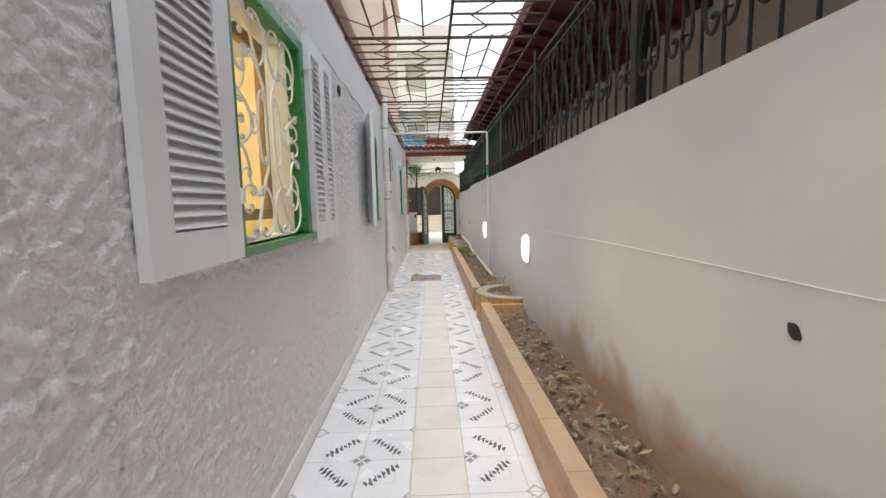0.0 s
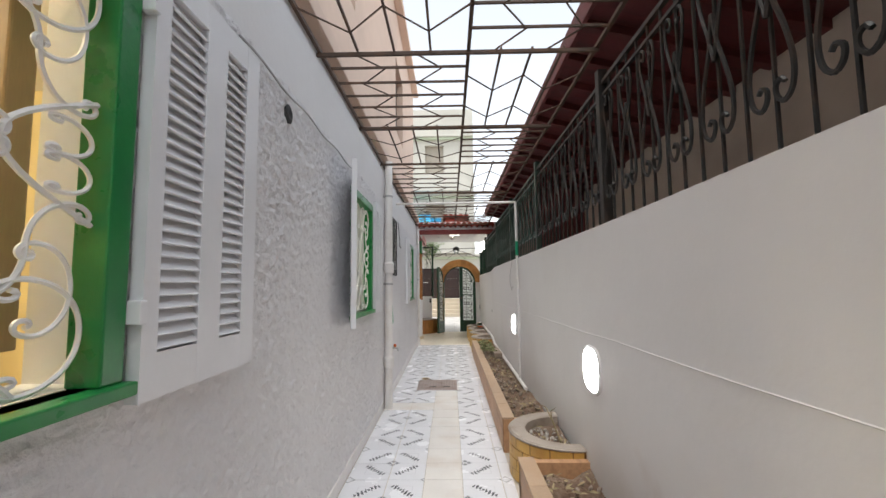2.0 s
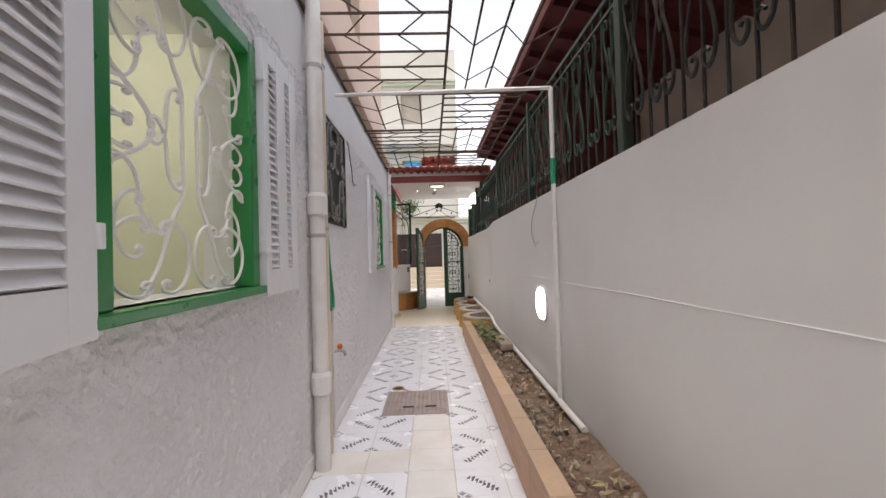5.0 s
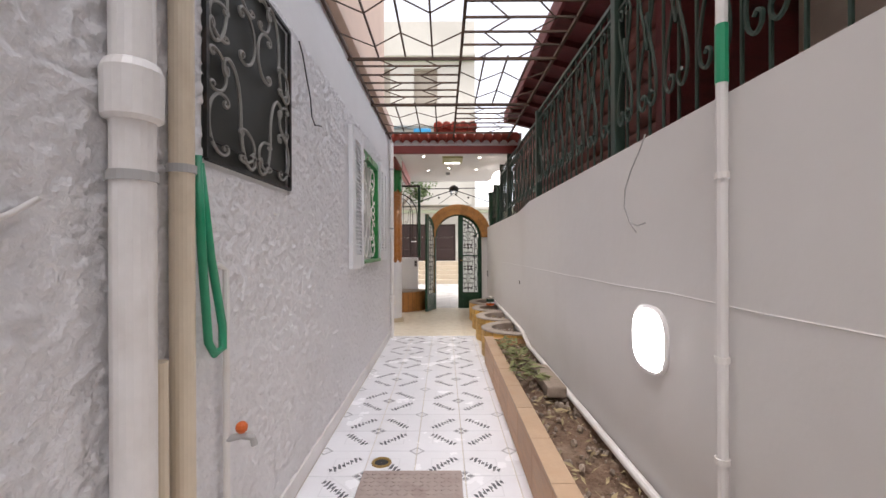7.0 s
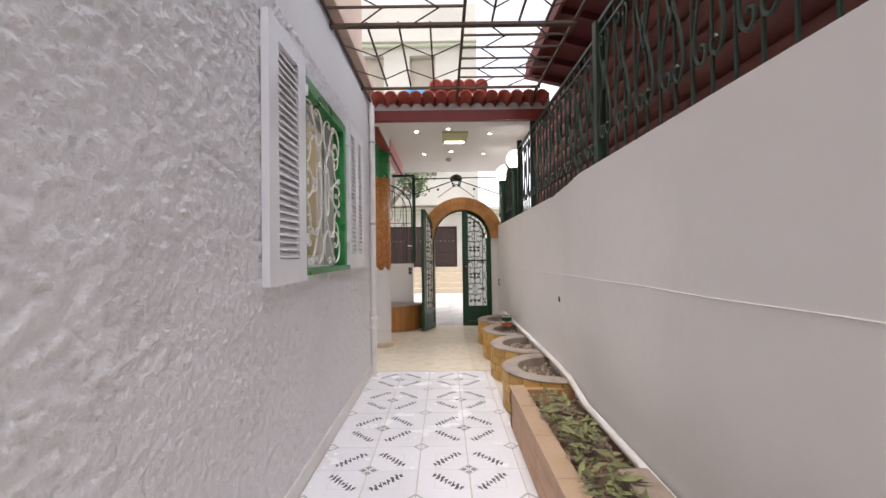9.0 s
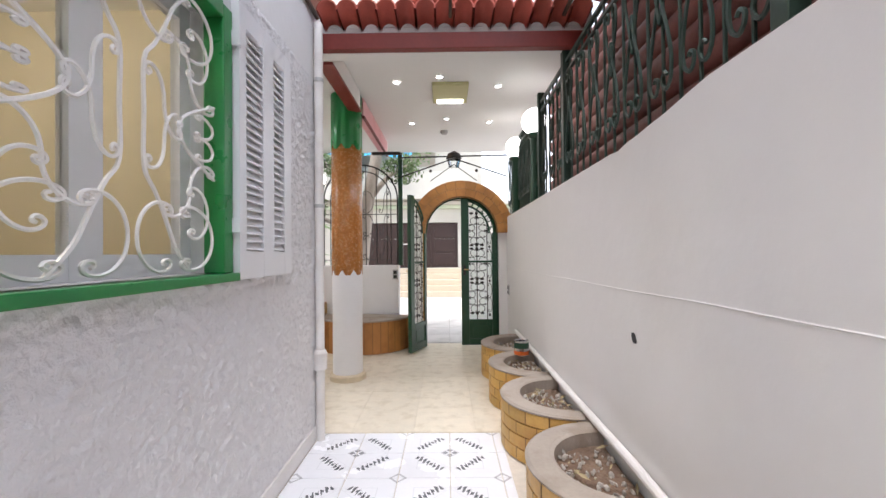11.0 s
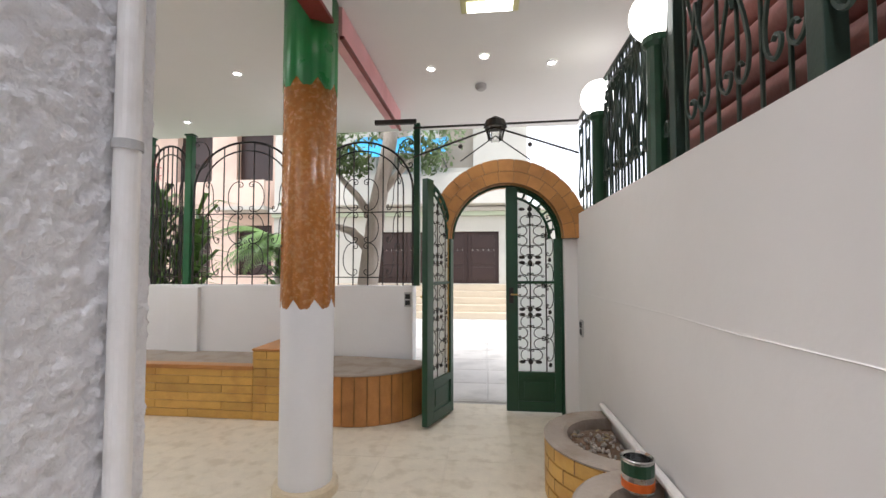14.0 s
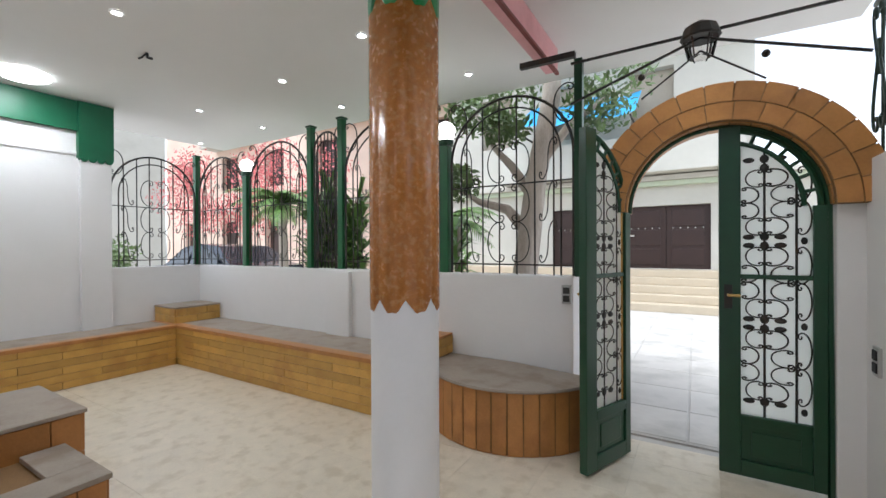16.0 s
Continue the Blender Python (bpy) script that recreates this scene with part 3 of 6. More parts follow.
part("roof", box(-8, XL - 0.08, -6, YC, 6.6, 6.75), M_PEACH, house)

# rooms behind the windows
def room(y0, y1, paint, name, depth=2.4):
    bm = bmesh.new()
    xa, xb = XL - 0.22 - depth, XL - 0.22
    box(xa - 0.1, xa, y0, y1, 0, 2.9, bm)
    box(xa, xb, y0 - 0.1, y0, 0, 2.9, bm)
    box(xa, xb, y1, y1 + 0.1, 0, 2.9, bm)
    solo("wall_" + name, bm, paint, "painted inner walls of the room behind the window", kind="structure")
    solo("ceiling_" + name, box(xa, xb, y0, y1, 2.9, 3.0), M_CEIL, "white ceiling of the room behind the window", kind="structure")
    solo("floor_" + name, box(xa, xb, y0, y1, -0.05, 0.0), M_CREAM, "tiled floor of the room behind the window", kind="structure")
    return xa


xa = room(0.2, 4.4, M_YELLOW, "yellow_room")
room(4.6, 6.9, M_ROOMPALE, "pale_room")
# near-black walls: this unlit room's darkness is put into the colour
room(7.1, 8.6, M_DARK, "small_room", 1.2)
room(8.8, 11.8, M_ROOMTAN, "tan_room")
fr = bmesh.new()
for a in ((1.9, 1.98, 0, 2.15), (2.9, 2.98, 0, 2.15), (1.98, 2.9, 2.07, 2.15)):
    box(xa, xa + 0.05, a[0], a[1], a[2], a[3], fr)
door = thing("door_1", (xa, 2.44, 0), "light wooden inner door in the yellow room", "door", kind="structure")
part("door_frame", fr, M_TANWOOD, door)
part("door_leaf", box(xa + 0.002, xa + 0.03, 1.98, 2.9, 0.01, 2.07, bevel=0.006), M_YELLOW, door)
lamp("POINT", "yellow_room_bulb", (-2.0, 2.3, 2.7), 26, (1.0, 0.86, 0.6), 0.12)
# unseen point lights added to brighten the pale and tan rooms
lamp("POINT", "pale_room_fill", (-2.0, 5.7, 2.7), 9, (1.0, 0.97, 0.85), 0.12)
lamp("POINT", "tan_room_fill", (-2.2, 10.4, 2.7), 8, (1.0, 0.9, 0.7), 0.12)

# the neighbour's lean-to beyond the fence
nb = thing("neighbour_leanto", (2.3, 5, 0), "neighbour's lean-to with dark red battened roof and tan wall", "shed")
part("tan_wall", box(2.3, 2.5, -4, 8.4, 0, 3.0), M_TAN, nb, "stained tan rendered wall")
part("upper_wall", box(2.5, 2.7, -4, 14.4, 2.9, 3.6), M_TAN, nb)
rf = bmesh.new()
vs = [rf.verts.new(p) for p in ((1.0, -4, 3.3), (2.6, -4, 2.92), (2.6, 12.3, 2.92), (1.0, 12.3, 3.3), (1.0, -4, 3.34), (2.6, -4, 2.96), (2.6, 12.3, 2.96), (1.0, 12.3, 3.34))]
for f in ((0, 1, 2, 3), (4, 5, 6, 7), (0, 1, 5, 4), (2, 3, 7, 6), (1, 2, 6, 5), (0, 3, 7, 4)):
    rf.faces.new([vs[i] for i in f])
part("roof", rf, M_REDWOOD, nb, "dark red boarded roof underside")
bt = bmesh.new()
vs = [bt.verts.new(p) for p in ((1.02, 0, 3.235), (2.58, 0, 2.865), (2.58, 0.07, 2.865), (1.02, 0.07, 3.235), (1.02, 0, 3.295), (2.58, 0, 2.925), (2.58, 0.07, 2.925), (1.02, 0.07, 3.295))]
for f in ((0, 1, 2, 3), (4, 5, 6, 7), (0, 1, 5, 4), (2, 3, 7, 6), (1, 2, 6, 5), (0, 3, 7, 4)):
    bt.faces.new([vs[i] for i in f])
bat_me = mesh_of("batten", bt, M_REDWOOD)
for k in range(40):
    again("batten", bat_me, nb, (-2.3, -8.9 + k * 0.41, 0))
part("edge_board", box(0.97, 1.0, -4, 12.05, 3.2, 3.36, bevel=0.005), M_REDWOOD, nb)
sl = lathe([(0.085, -2.96), (0.085, 2.96)], 0, 0, 0, 8, None, 90, 270)
for v in sl.verts:
    x, y, z = v.co
    v.co = (x, z, y)
slat_me = mesh_of("slat", sl, mat("red_brown_slat", (0.18, 0.055, 0.042), 0.55, var=0.3, scale=4, bump=0.2, bscale=40, stain=(0.12, 0.035, 0.03), stain_amt=0.5, rnd=0.2), True)
for k in range(18):
    again("slat", slat_me, nb, (-0.70, 6.56, 0.5 + k * 0.165))
part("slat_backing", box(1.61, 1.7, 8.62, 14.5, 0, 3.3), M_REDWOOD, nb)
part("end_wall", box(1.5, 2.5, 8.42, 8.6, 0, 3.25), M_REDWOOD, nb)
part("yard_floor", box(1.2, 2.3, -4, 14.4, 0.0, 0.02), M_TAN, nb)

# street beyond the gate
road = solo("road", box(-60, 60, 15.3, 21.8, -0.06, -0.045), M_STREET, "pale paved street outside the gate", kind="structure")

# ---------- corridor: windows with shutters and white grilles ----------
def shutter(y0, y1, z0, z1, x, name_group="louvred shutters", single=True):
    """Louvred leaf folded back on the wall: a frame, a mid stile and two banks of slats."""
    sh = thing("louvred_shutter", (x, (y0 + y1) / 2, z0), "white painted louvred shutter folded back against the wall", "shutter", name_group)
    f = bmesh.new()
    d = 0.036
    single = single and not name_group.endswith("far")
    st = 0.11 if single else 0.06
    ym = (y0 + y1) / 2
    banks = ((y0 + st, y1 - st),) if single else ((y0 + st, ym - st), (ym + st, y1 - st * 1.6))
    for a, b in ((y0, y0 + st), (y1 - st * (1 if single else 1.6), y1)) + (() if single else ((ym - st, ym + st),)):
        box(x, x + d, a, b, z0, z1, f)
    for a, b in ((z0, z0 + 0.12), (z1 - 0.09, z1)):
        for p, q in banks:
            box(x + 0.001, x + d - 0.001, p, q, a, b, f)
    part("frame", f, M_WHITE, sh)
    part("backing", box(x + 0.002, x + 0.006, y0 + st, y1 - st, z0 + 0.1, z1 - 0.08), M_WHITE, sh)
    for p, q in banks:
        s = bmesh.new()
        vs = [s.verts.new(c) for c in ((0, p, 0.014), (0.024, p, -0.02), (0.031, p, -0.016), (0.005, p, 0.019), (0, q, 0.014), (0.024, q, -0.02), (0.031, q, -0.016), (0.005, q, 0.019))]
        for k in ((0, 1, 2, 3), (4, 5, 6, 7), (0, 1, 5, 4), (1, 2, 6, 5), (2, 3, 7, 6), (3, 0, 4, 7)):
            s.faces.new([vs[i] for i in k])
        bmesh.ops.translate(s, verts=s.verts, vec=(0, -(y0 + y1) / 2, 0))
        me = mesh_of("slat", s, M_WHITE)
        n = int((z1 - z0 - 0.25) / 0.034)
        for k in range(n):
            again("slat", me, sh, (0.004, 0, 0.145 + k * (z1 - z0 - 0.26) / (n - 1)))
    for z in (z0 + 0.2, z1 - 0.2):
        part("hinge", box(x + 0.006, x + 0.046, (y0 - 0.02) if y0 > 0 and name_group.endswith("far") else y1 - 0.005, (y0 + 0.005) if name_group.endswith("far") else y1 + 0.02, z, z + 0.06, bevel=0.003), M_WHITE, sh)
    return sh


def wall_window(i, y0, y1, z0, z1, sashes, curtain):
    w = thing("window_" + str(i), (XL, (y0 + y1) / 2, z0), "green framed window with white scrolled iron grille", "window", kind="structure")
    f = bmesh.new()
    t = 0.06
    x0, x1 = XL - 0.06, XL + 0.026
    for a in ((y0 - 0.01, y0 + t, z0, z1), (y1 - t, y1 + 0.01, z0, z1), (y0 + t, y1 - t, z1 - t, z1 + 0.01)):
        box(x0, x1, a[0], a[1], a[2], a[3], f, bevel=0.006)
    part("window_frame", f, M_GREEN, w, "glossy green painted frame")
    part("window_sill", box(XL - 0.06, XL + 0.05, y0 - 0.03, y1 + 0.03, z0 - 0.035, z0, bevel=0.006), M_GREEN, w, "green painted sill")
    if sashes:
        s = bmesh.new()
        xs = XL - 0.19
        ym = (y0 + y1) / 2
        for a in ((y0, y0 + 0.07), (ym - 0.06, ym + 0.06), (y1 - 0.07, y1)):
            box(xs, xs + 0.04, a[0], a[1], z0, z1, s)
        for a in ((z0, z0 + 0.08), (z1 - 0.07, z1)):
            box(xs + 0.001, xs + 0.039, y0 + 0.07, ym - 0.06, a[0], a[1], s)
            box(xs + 0.001, xs + 0.039, ym + 0.06, y1 - 0.07, a[0], a[1], s)
        part("sash", s, M_WHITE, w, "white inner sash")
        for a, b in ((y0 + 0.07, ym - 0.06), (ym + 0.06, y1 - 0.07)):
            p = part("pane", box(xs + 0.015, xs + 0.019, a, b, z0 + 0.08, z1 - 0.07), M_CLEAR, w)
            p.visible_shadow = False
    # grille: mirrored scrolls in two columns and tall S bars between
    ya, yb, za, zb = y0 + t, y1 - t, z0, z1 - t
    xg = XL - 0.012
    pl = lambda u, v: (xg, u, v)
    ym, hw, hh = (ya + yb) / 2, (yb - ya) / 2, zb - za
    for sd in (-1, 1):
        def piece(kind, u0, u1, v0, v1, r=0.0064):
            part("scroll", scroll(kind, ym + sd * u0 * hw, ym + sd * u1 * hw, za + v0 * hh, za + v1 * hh, pl, r), M_WHITEIRON, w)
        # a waisted pair of bars in the middle, flowing into long curves above and below
        mid_bar = [(0.62, 0.02), (0.44, 0.10), (0.33, 0.19), (0.22, 0.27), (0.11, 0.34), (0.11, 0.5), (0.11, 0.66), (0.22, 0.73), (0.33, 0.81), (0.44, 0.9), (0.62, 0.98)]
        part("bar", tube([pl(ym + sd * u * hw, za + v * hh) for u, v in flowing(mid_bar)], 0.007, 5), M_WHITEIRON, w)
        arc = [(0.98 - 0.5 * math.sin(math.pi * k / 14), 0.36 + 0.28 * k / 14) for k in range(15)]
        part("bar", tube([pl(ym + sd * u * hw, za + v * hh) for u, v in arc], 0.0072, 5), M_WHITEIRON, w)
        for f in (0, 1):
            e = (lambda v: 1 - v) if f else (lambda v: v)
            piece("S", 0.12, 0.52, e(0.34), e(0.54))
            piece("S", 0.30, 0.97, e(0.20), e(0.40))
            piece("C", 0.50, 0.95, e(0.02), e(0.24))
            piece("C", 0.40, 0.04, e(0.02), e(0.24))
            piece("C", 0.60, 0.88, e(0.13), e(0.31), 0.006)
            piece("C", 0.70, 0.96, e(0.42), e(0.50), 0.006)
    return w


w1 = wall_window(1, *WINDOWS[0], False, False)
casement = part("casement", box(XL - 0.215, XL - 0.175, 1.88, 1.95, 1.34, 2.32, bevel=0.006), M_TANWOOD, w1, "light wooden inner casement")
for p, q, c, d in ((2.46, 2.53, 1.34, 2.32), (1.952, 2.458, 1.34, 1.40), (1.952, 2.458, 2.25, 2.32)):
    part("casement_bar", box(XL - 0.215, XL - 0.175, p, q, c, d, bevel=0.006), M_TANWOOD, casement)
wall_window(2, *WINDOWS[1], False, False)
wall_window(4, *WINDOWS[3], True, False)
XS = XL + 0.014
shutter(1.07, 1.6, 1.22, 2.42, XS)
shutter(2.62, 3.22, 1.19, 2.42, XS, "louvred shutters far")
sh2 = shutter(4.41, 4.99, 1.19, 2.38, XS)
hinge = Vector((XS, 4.99, 0))
sh2.matrix_basis = Matrix.Translation(hinge) @ Matrix.Rotation(radians(14), 4, "Z") @ Matrix.Translation(sh2.location - hinge)
sh2["label"] = "white painted louvred shutter standing ajar from the wall"
shutter(5.97, 6.42, 1.19, 2.38, XS, "louvred shutters far")
shutter(9.3, 9.79, 1.15, 2.38, XS)
shutter(10.86, 11.45, 1.18, 2.38, XS, "louvred shutters far")

# small dark window with black scroll grille
y0, y1, z0, z1 = WINDOWS[2]
w3 = thing("window_3", (XL, 7.6, z0), "small dark window behind a black scrolled iron grille", "window", kind="structure")
# sheet coloured near-black so that the whole opening reads dark
part("pane", box(XL - 0.012, XL - 0.006, y0, y1, z0, z1), mat("dark_opening_sheet", (0.035, 0.036, 0.03), 0.6, var=0.1, scale=5), w3, "plain dark sheet across the opening")
pl = lambda u, v: (XL + 0.016, u, v)
for a in (((y0, z0), (y1, z0)), ((y0, z1), (y1, z1)), ((y0, z0), (y0, z1)), ((y1, z0), (y1, z1))):
    part("bar", tube([pl(*a[0]), pl(*a[1])], 0.011, 4), M_IRON, w3)
M_GREYIRON = mat("grey_weathered_iron", (0.27, 0.26, 0.24), 0.6, 0.2, var=0.3, scale=20)
part("bar", tube([pl(y0, z0 + 0.07), pl(y1, z0 + 0.07)], 0.007, 4), M_IRON, w3)
ww, hh = (y1 - y0) / 2, (z1 - z0) / 2
for c in range(2):
    for r in range(2):
        ya, zz = y0 + c * ww, z0 + r * hh
        u0, u1 = (0.04, 0.96) if (c + r) % 2 else (0.96, 0.04)
        for kind, p, q, v0, v1, rad in (("S", 0.0, 0.72, 0.05, 0.98, 0.0075), ("C", 0.62, 1.0, 0.08, 0.62, 0.0065), ("C", 0.38, 0.02, 0.1, 0.42, 0.0065), ("C", 0.98, 0.66, 0.62, 0.98, 0.0065)):
            part("scroll", scroll(kind, ya + ww * (u0 + (u1 - u0) * p), ya + ww * (u0 + (u1 - u0) * q), zz + hh * v0, zz + hh * v1, pl, rad), M_GREYIRON, w3)

# ---------- corridor: drain pipes, hose, tap, cables ----------
def pipe_stack(x, y, z0, z1, r, material, label, joints, clips):
    p = thing("drain_pipe", (x, y, z0), label, "pipe", "wall pipes")
    part("pipe", lathe([(0.001, z0), (r, z0), (r, z1), (0.001, z1)], x, y, 0, 20), material, p, smooth=False)
    for z in joints:
        part("joint", lathe([(r + 0.001, z - 0.07), (r + 0.016, z - 0.06), (r + 0.018, z + 0.05), (r + 0.009, z + 0.07), (r + 0.001, z + 0.075)], x, y, 0, 20), material, p)
    for z in clips:
        c = part("clip", lathe([(r + 0.001, z - 0.012), (r + 0.005, z - 0.012), (r + 0.005, z + 0.012), (r + 0.001, z + 0.012)], x, y, 0, 20), M_GREY, p)
        part("clip_arm", box(x - r - 0.04, x - r + 0.01, y - 0.012, y + 0.012, z - 0.01, z + 0.01), M_GREY, p)
    return p


pipe_stack(-0.69, 6.765, 0.0, 3.05, 0.048, M_PVC, "fat white drain pipe clipped to the house wall", (1.70, 0.55), (1.50, 2.6))
pipe_stack(-0.71, 6.985, 0.0, 3.02, 0.034, M_PIPEBEIGE, "beige drain pipe clipped to the house wall", (), (1.56, 2.7))
pipe_stack(-0.72, 6.885, 0.0, 1.02, 0.03, M_PIPEBEIGE, "short beige pipe between two drain pipes", (), (0.4,))
pipe_stack(-0.715, 11.99, 0.0, 2.9, 0.03, M_PVC, "slim white rain pipe at the house corner", (0.55,), (1.62, 2.5))
hs = thing("hose_loop", (-0.72, 7.18, 0.95), "hanging loop of green plastic hose", "hose")
lp = [(-0.715, 7.07, 1.62), (-0.712, 7.09, 1.3), (-0.71, 7.12, 1.02), (-0.706, 7.15, 0.975), (-0.703, 7.195, 0.985), (-0.706, 7.20, 1.06), (-0.712, 7.14, 1.3), (-0.716, 7.085, 1.6)]
part("hose", tube(lp, 0.014, 8), M_HOSE, hs, smooth=True)
tp = thing("water_tap", (-0.70, 7.29, 0.63), "brass wall tap with an orange handle on a thin pipe", "tap")
part("supply_pipe", tube([(-0.725, 7.26, 0.02), (-0.725, 7.26, 1.25), (-0.735, 7.22, 1.27), (-0.745, 7.2, 1.27)], 0.012, 8), M_PVC, tp)
part("spout", tube([(-0.725, 7.26, 0.64), (-0.68, 7.28, 0.645), (-0.65, 7.30, 0.63), (-0.645, 7.305, 0.60)], 0.013, 8), M_GREY, tp)
part("handle", ball(-0.68, 7.28, 0.675, 0.022, 10, 6), M_ORANGE, tp)


def cable(pts, label, r=0.006, material=M_CABLE):
    return solo("cable", tube(pts, r, 6), material, label, "cable", "loose cables", smooth=True)


cable([(-0.735, 8.06, 2.47), (-0.732, 8.11, 2.42), (-0.735, 8.2, 2.3), (-0.73, 8.24, 2.22), (-0.732, 8.27, 2.12), (-0.73, 8.33, 2.085), (-0.735, 8.42, 2.11), (-0.735, 8.48, 2.12)], "thin black cable hanging on the stuccoed wall", 0.0045)
cable([(0.985, 7.68, 1.845), (0.985, 7.73, 1.79), (0.98, 7.82, 1.70), (0.975, 7.87, 1.62), (0.975, 7.88, 1.53), (0.98, 7.83, 1.45), (0.985, 7.77, 1.40)], "loose grey wire hanging on the boundary wall", 0.0035, M_GREY)
cable([(0.985, 7.83, 1.45), (0.982, 7.75, 1.43), (0.985, 7.68, 1.44)], "loose wire end on the boundary wall", 0.0035, M_GREY)
cable([(-0.74, 6.1 + 0.06 * k, 1.42 + 0.05 * math.sin(k * 0.8)) for k in range(9)], "white cable sagging to the drain pipe", 0.006, M_PVC)
cable([(-0.735, 3.1 + 0.1 * k, 2.46 + 0.01 * math.sin(k)) for k in range(20)], "thin grey cable along the top of the stucco", 0.005, M_GREY)
jb = solo("junction_hole", lathe([(0.001, 0), (0.045, 0.0), (0.05, 0.012), (0.03, 0.02), (0.001, 0.012)], 0, 0, 0, 12), M_DARK, "ragged dark cable hole in the wall", "wall hole", base=(0, 0, 0))
jb.matrix_world = pose(XL + 0.008, 3.62, 2.36, 0, 90, 0)
for y, z in ((10.95, 0.90), (1.1, 1.03)):
    hbm = ball(0, 0, 0, 0.024, 10, 6)
    for v in hbm.verts:
        v.co.x *= 0.25
        v.co.z += v.co.y * 0.4 + 0.01 * noise.noise(v.co * 60)
    hb = solo("wall_hole", hbm, M_DARK, "small dark broken hole in the boundary wall", "wall hole", "holes in the boundary wall", base=(0, 0, 0))
    hb.location = (XR - 0.002, y, z)

# conduit up the boundary wall and across to the house
cd = thing("conduit", (0.965, 7.12, 0.2), "white painted conduit up the boundary wall and across", "conduit")
part("riser", tube([(0.965, 7.12, 0.25), (0.965, 7.12, 2.58)], 0.018, 10), M_BOUNDARY, cd)
part("green_sleeve", tube([(0.965, 7.12, 1.86), (0.965, 7.12, 2.05)], 0.020, 10), M_HOSE, cd, "green plastic sleeve")
part("crossing", tube([(0.965, 7.12, 2.58), (-0.66, 7.25, 2.60)], 0.016, 8), M_PVC, cd)
for z in (0.62, 0.95, 1.55):
    part("clip", lathe([(0.0185, z), (0.023, z), (0.023, z + 0.02), (0.0185, z + 0.02)], 0.965, 7.12, 0, 12), M_PVC, cd)
bp = thing("floor_pipe", (0.955, 10.5, 0.28), "white waste pipe along the foot of the boundary wall", "pipe")
part("pipe", tube([(0.955, 6.6, 0.25), (0.96, 10.2, 0.29), (0.965, 10.6, 0.36), (0.968, 10.9, 0.368), (0.968, 13.5, 0.372), (0.97, 14.0, 0.365)], 0.022, 10), M_PVC, bp)

# ---------- corridor: oval bulkhead lamps ----------
def bulkhead(y, z):
    b = thing("bulkhead_lamp", (XR, y, z), "glowing white oval bulkhead lamp set in the wall", "wall lamp", "bulkhead lamps")
    ring = []
    for k in range(28):
        a = 2 * math.pi * k / 28
        ring.append((math.copysign(abs(math.cos(a)) ** 0.7, math.cos(a)) * 0.15, math.copysign(abs(math.sin(a)) ** 0.7, math.sin(a)) * 0.145))
    part("rim", tube([(XR - 0.006, y + p, z + q) for p, q in ring + ring[:1]], 0.012, 6), M_PLASTER, b)
    d = bmesh.new()
    prev = None
    for s, x in ((1.0, 0.0), (0.9, 0.022), (0.6, 0.036), (0.2, 0.042)):
        cur = [d.verts.new((XR - 0.001 - x, y + p * s, z + q * s)) for p, q in ring]
        if prev:
            for k in range(28):
                d.faces.new((prev[k], prev[(k + 1) % 28], cur[(k + 1) % 28], cur[k]))
        prev = cur
    d.faces.new(prev)
    part("diffuser", d, M_LAMPGLOW, b, "lit milky diffuser", smooth=True)


bulkhead(4.36, 0.92)
bulkhead(7.66, 0.91)

# ---------- corridor: iron lattice overhead ----------
LZ = 2.975
EDGES = [-3.2, -2.0, -0.8, 0.4, 1.6, 2.8, 4.1, 5.37, 6.54, 8.14, 9.35, 10.5, 11.65, 12.05]
lat = thing("iron_lattice", (0.1, 4, LZ), "rusty iron lattice roofing the corridor", "pergola")
for x in (XL + 0.02, 0.21, 1.02):
    part("rail", box(x - 0.011, x + 0.011, -3.2, 12.05, LZ - 0.012, LZ + 0.012), M_LATTICE, lat)
for i, (a, b) in enumerate(zip(EDGES, EDGES[1:])):
    heavy = 0.022 if i % 2 == 0 else 0.011
    if b < 12:
        part("cross_bar", box(XL - 0.02, 1.03, b - heavy, b + heavy, LZ - 0.035, LZ - 0.013), M_LATTICE, lat)
    for side, (x0, x1) in enumerate(((XL + 0.03, 0.2), (0.22, 1.01))):
        if b - a < 0.6:
            continue
        zig = []
        if (i + side) % 2 == 0:
            for k in range(1, 6):
                y = a + (b - a) * k / 6
                part("bar", box(x0, x1, y - 0.007, y + 0.007, LZ - 0.007, LZ + 0.007), M_LATTICE, lat)
            for f in (0.3, 0.72):
                part("zigzag", tube([(x0 + (x1 - x0) * (f + (0.1 if k % 2 else -0.1)), a + (b - a) * k / 6, LZ - 0.01) for k in range(7)], 0.006, 4), M_LATTICE, lat)
        else:
            for k in range(1, 4):
                x = x0 + (x1 - x0) * k / 4
                part("bar", box(x - 0.007, x + 0.007, a, b, LZ - 0.007, LZ + 0.007), M_LATTICE, lat)
            for f in (0.35, 0.75):
                part("zigzag", tube([(x0 + (x1 - x0) * k / 4, a + (b - a) * (f + (0.09 if k % 2 else -0.09)), LZ - 0.01) for k in range(5)], 0.006, 4), M_LATTICE, lat)

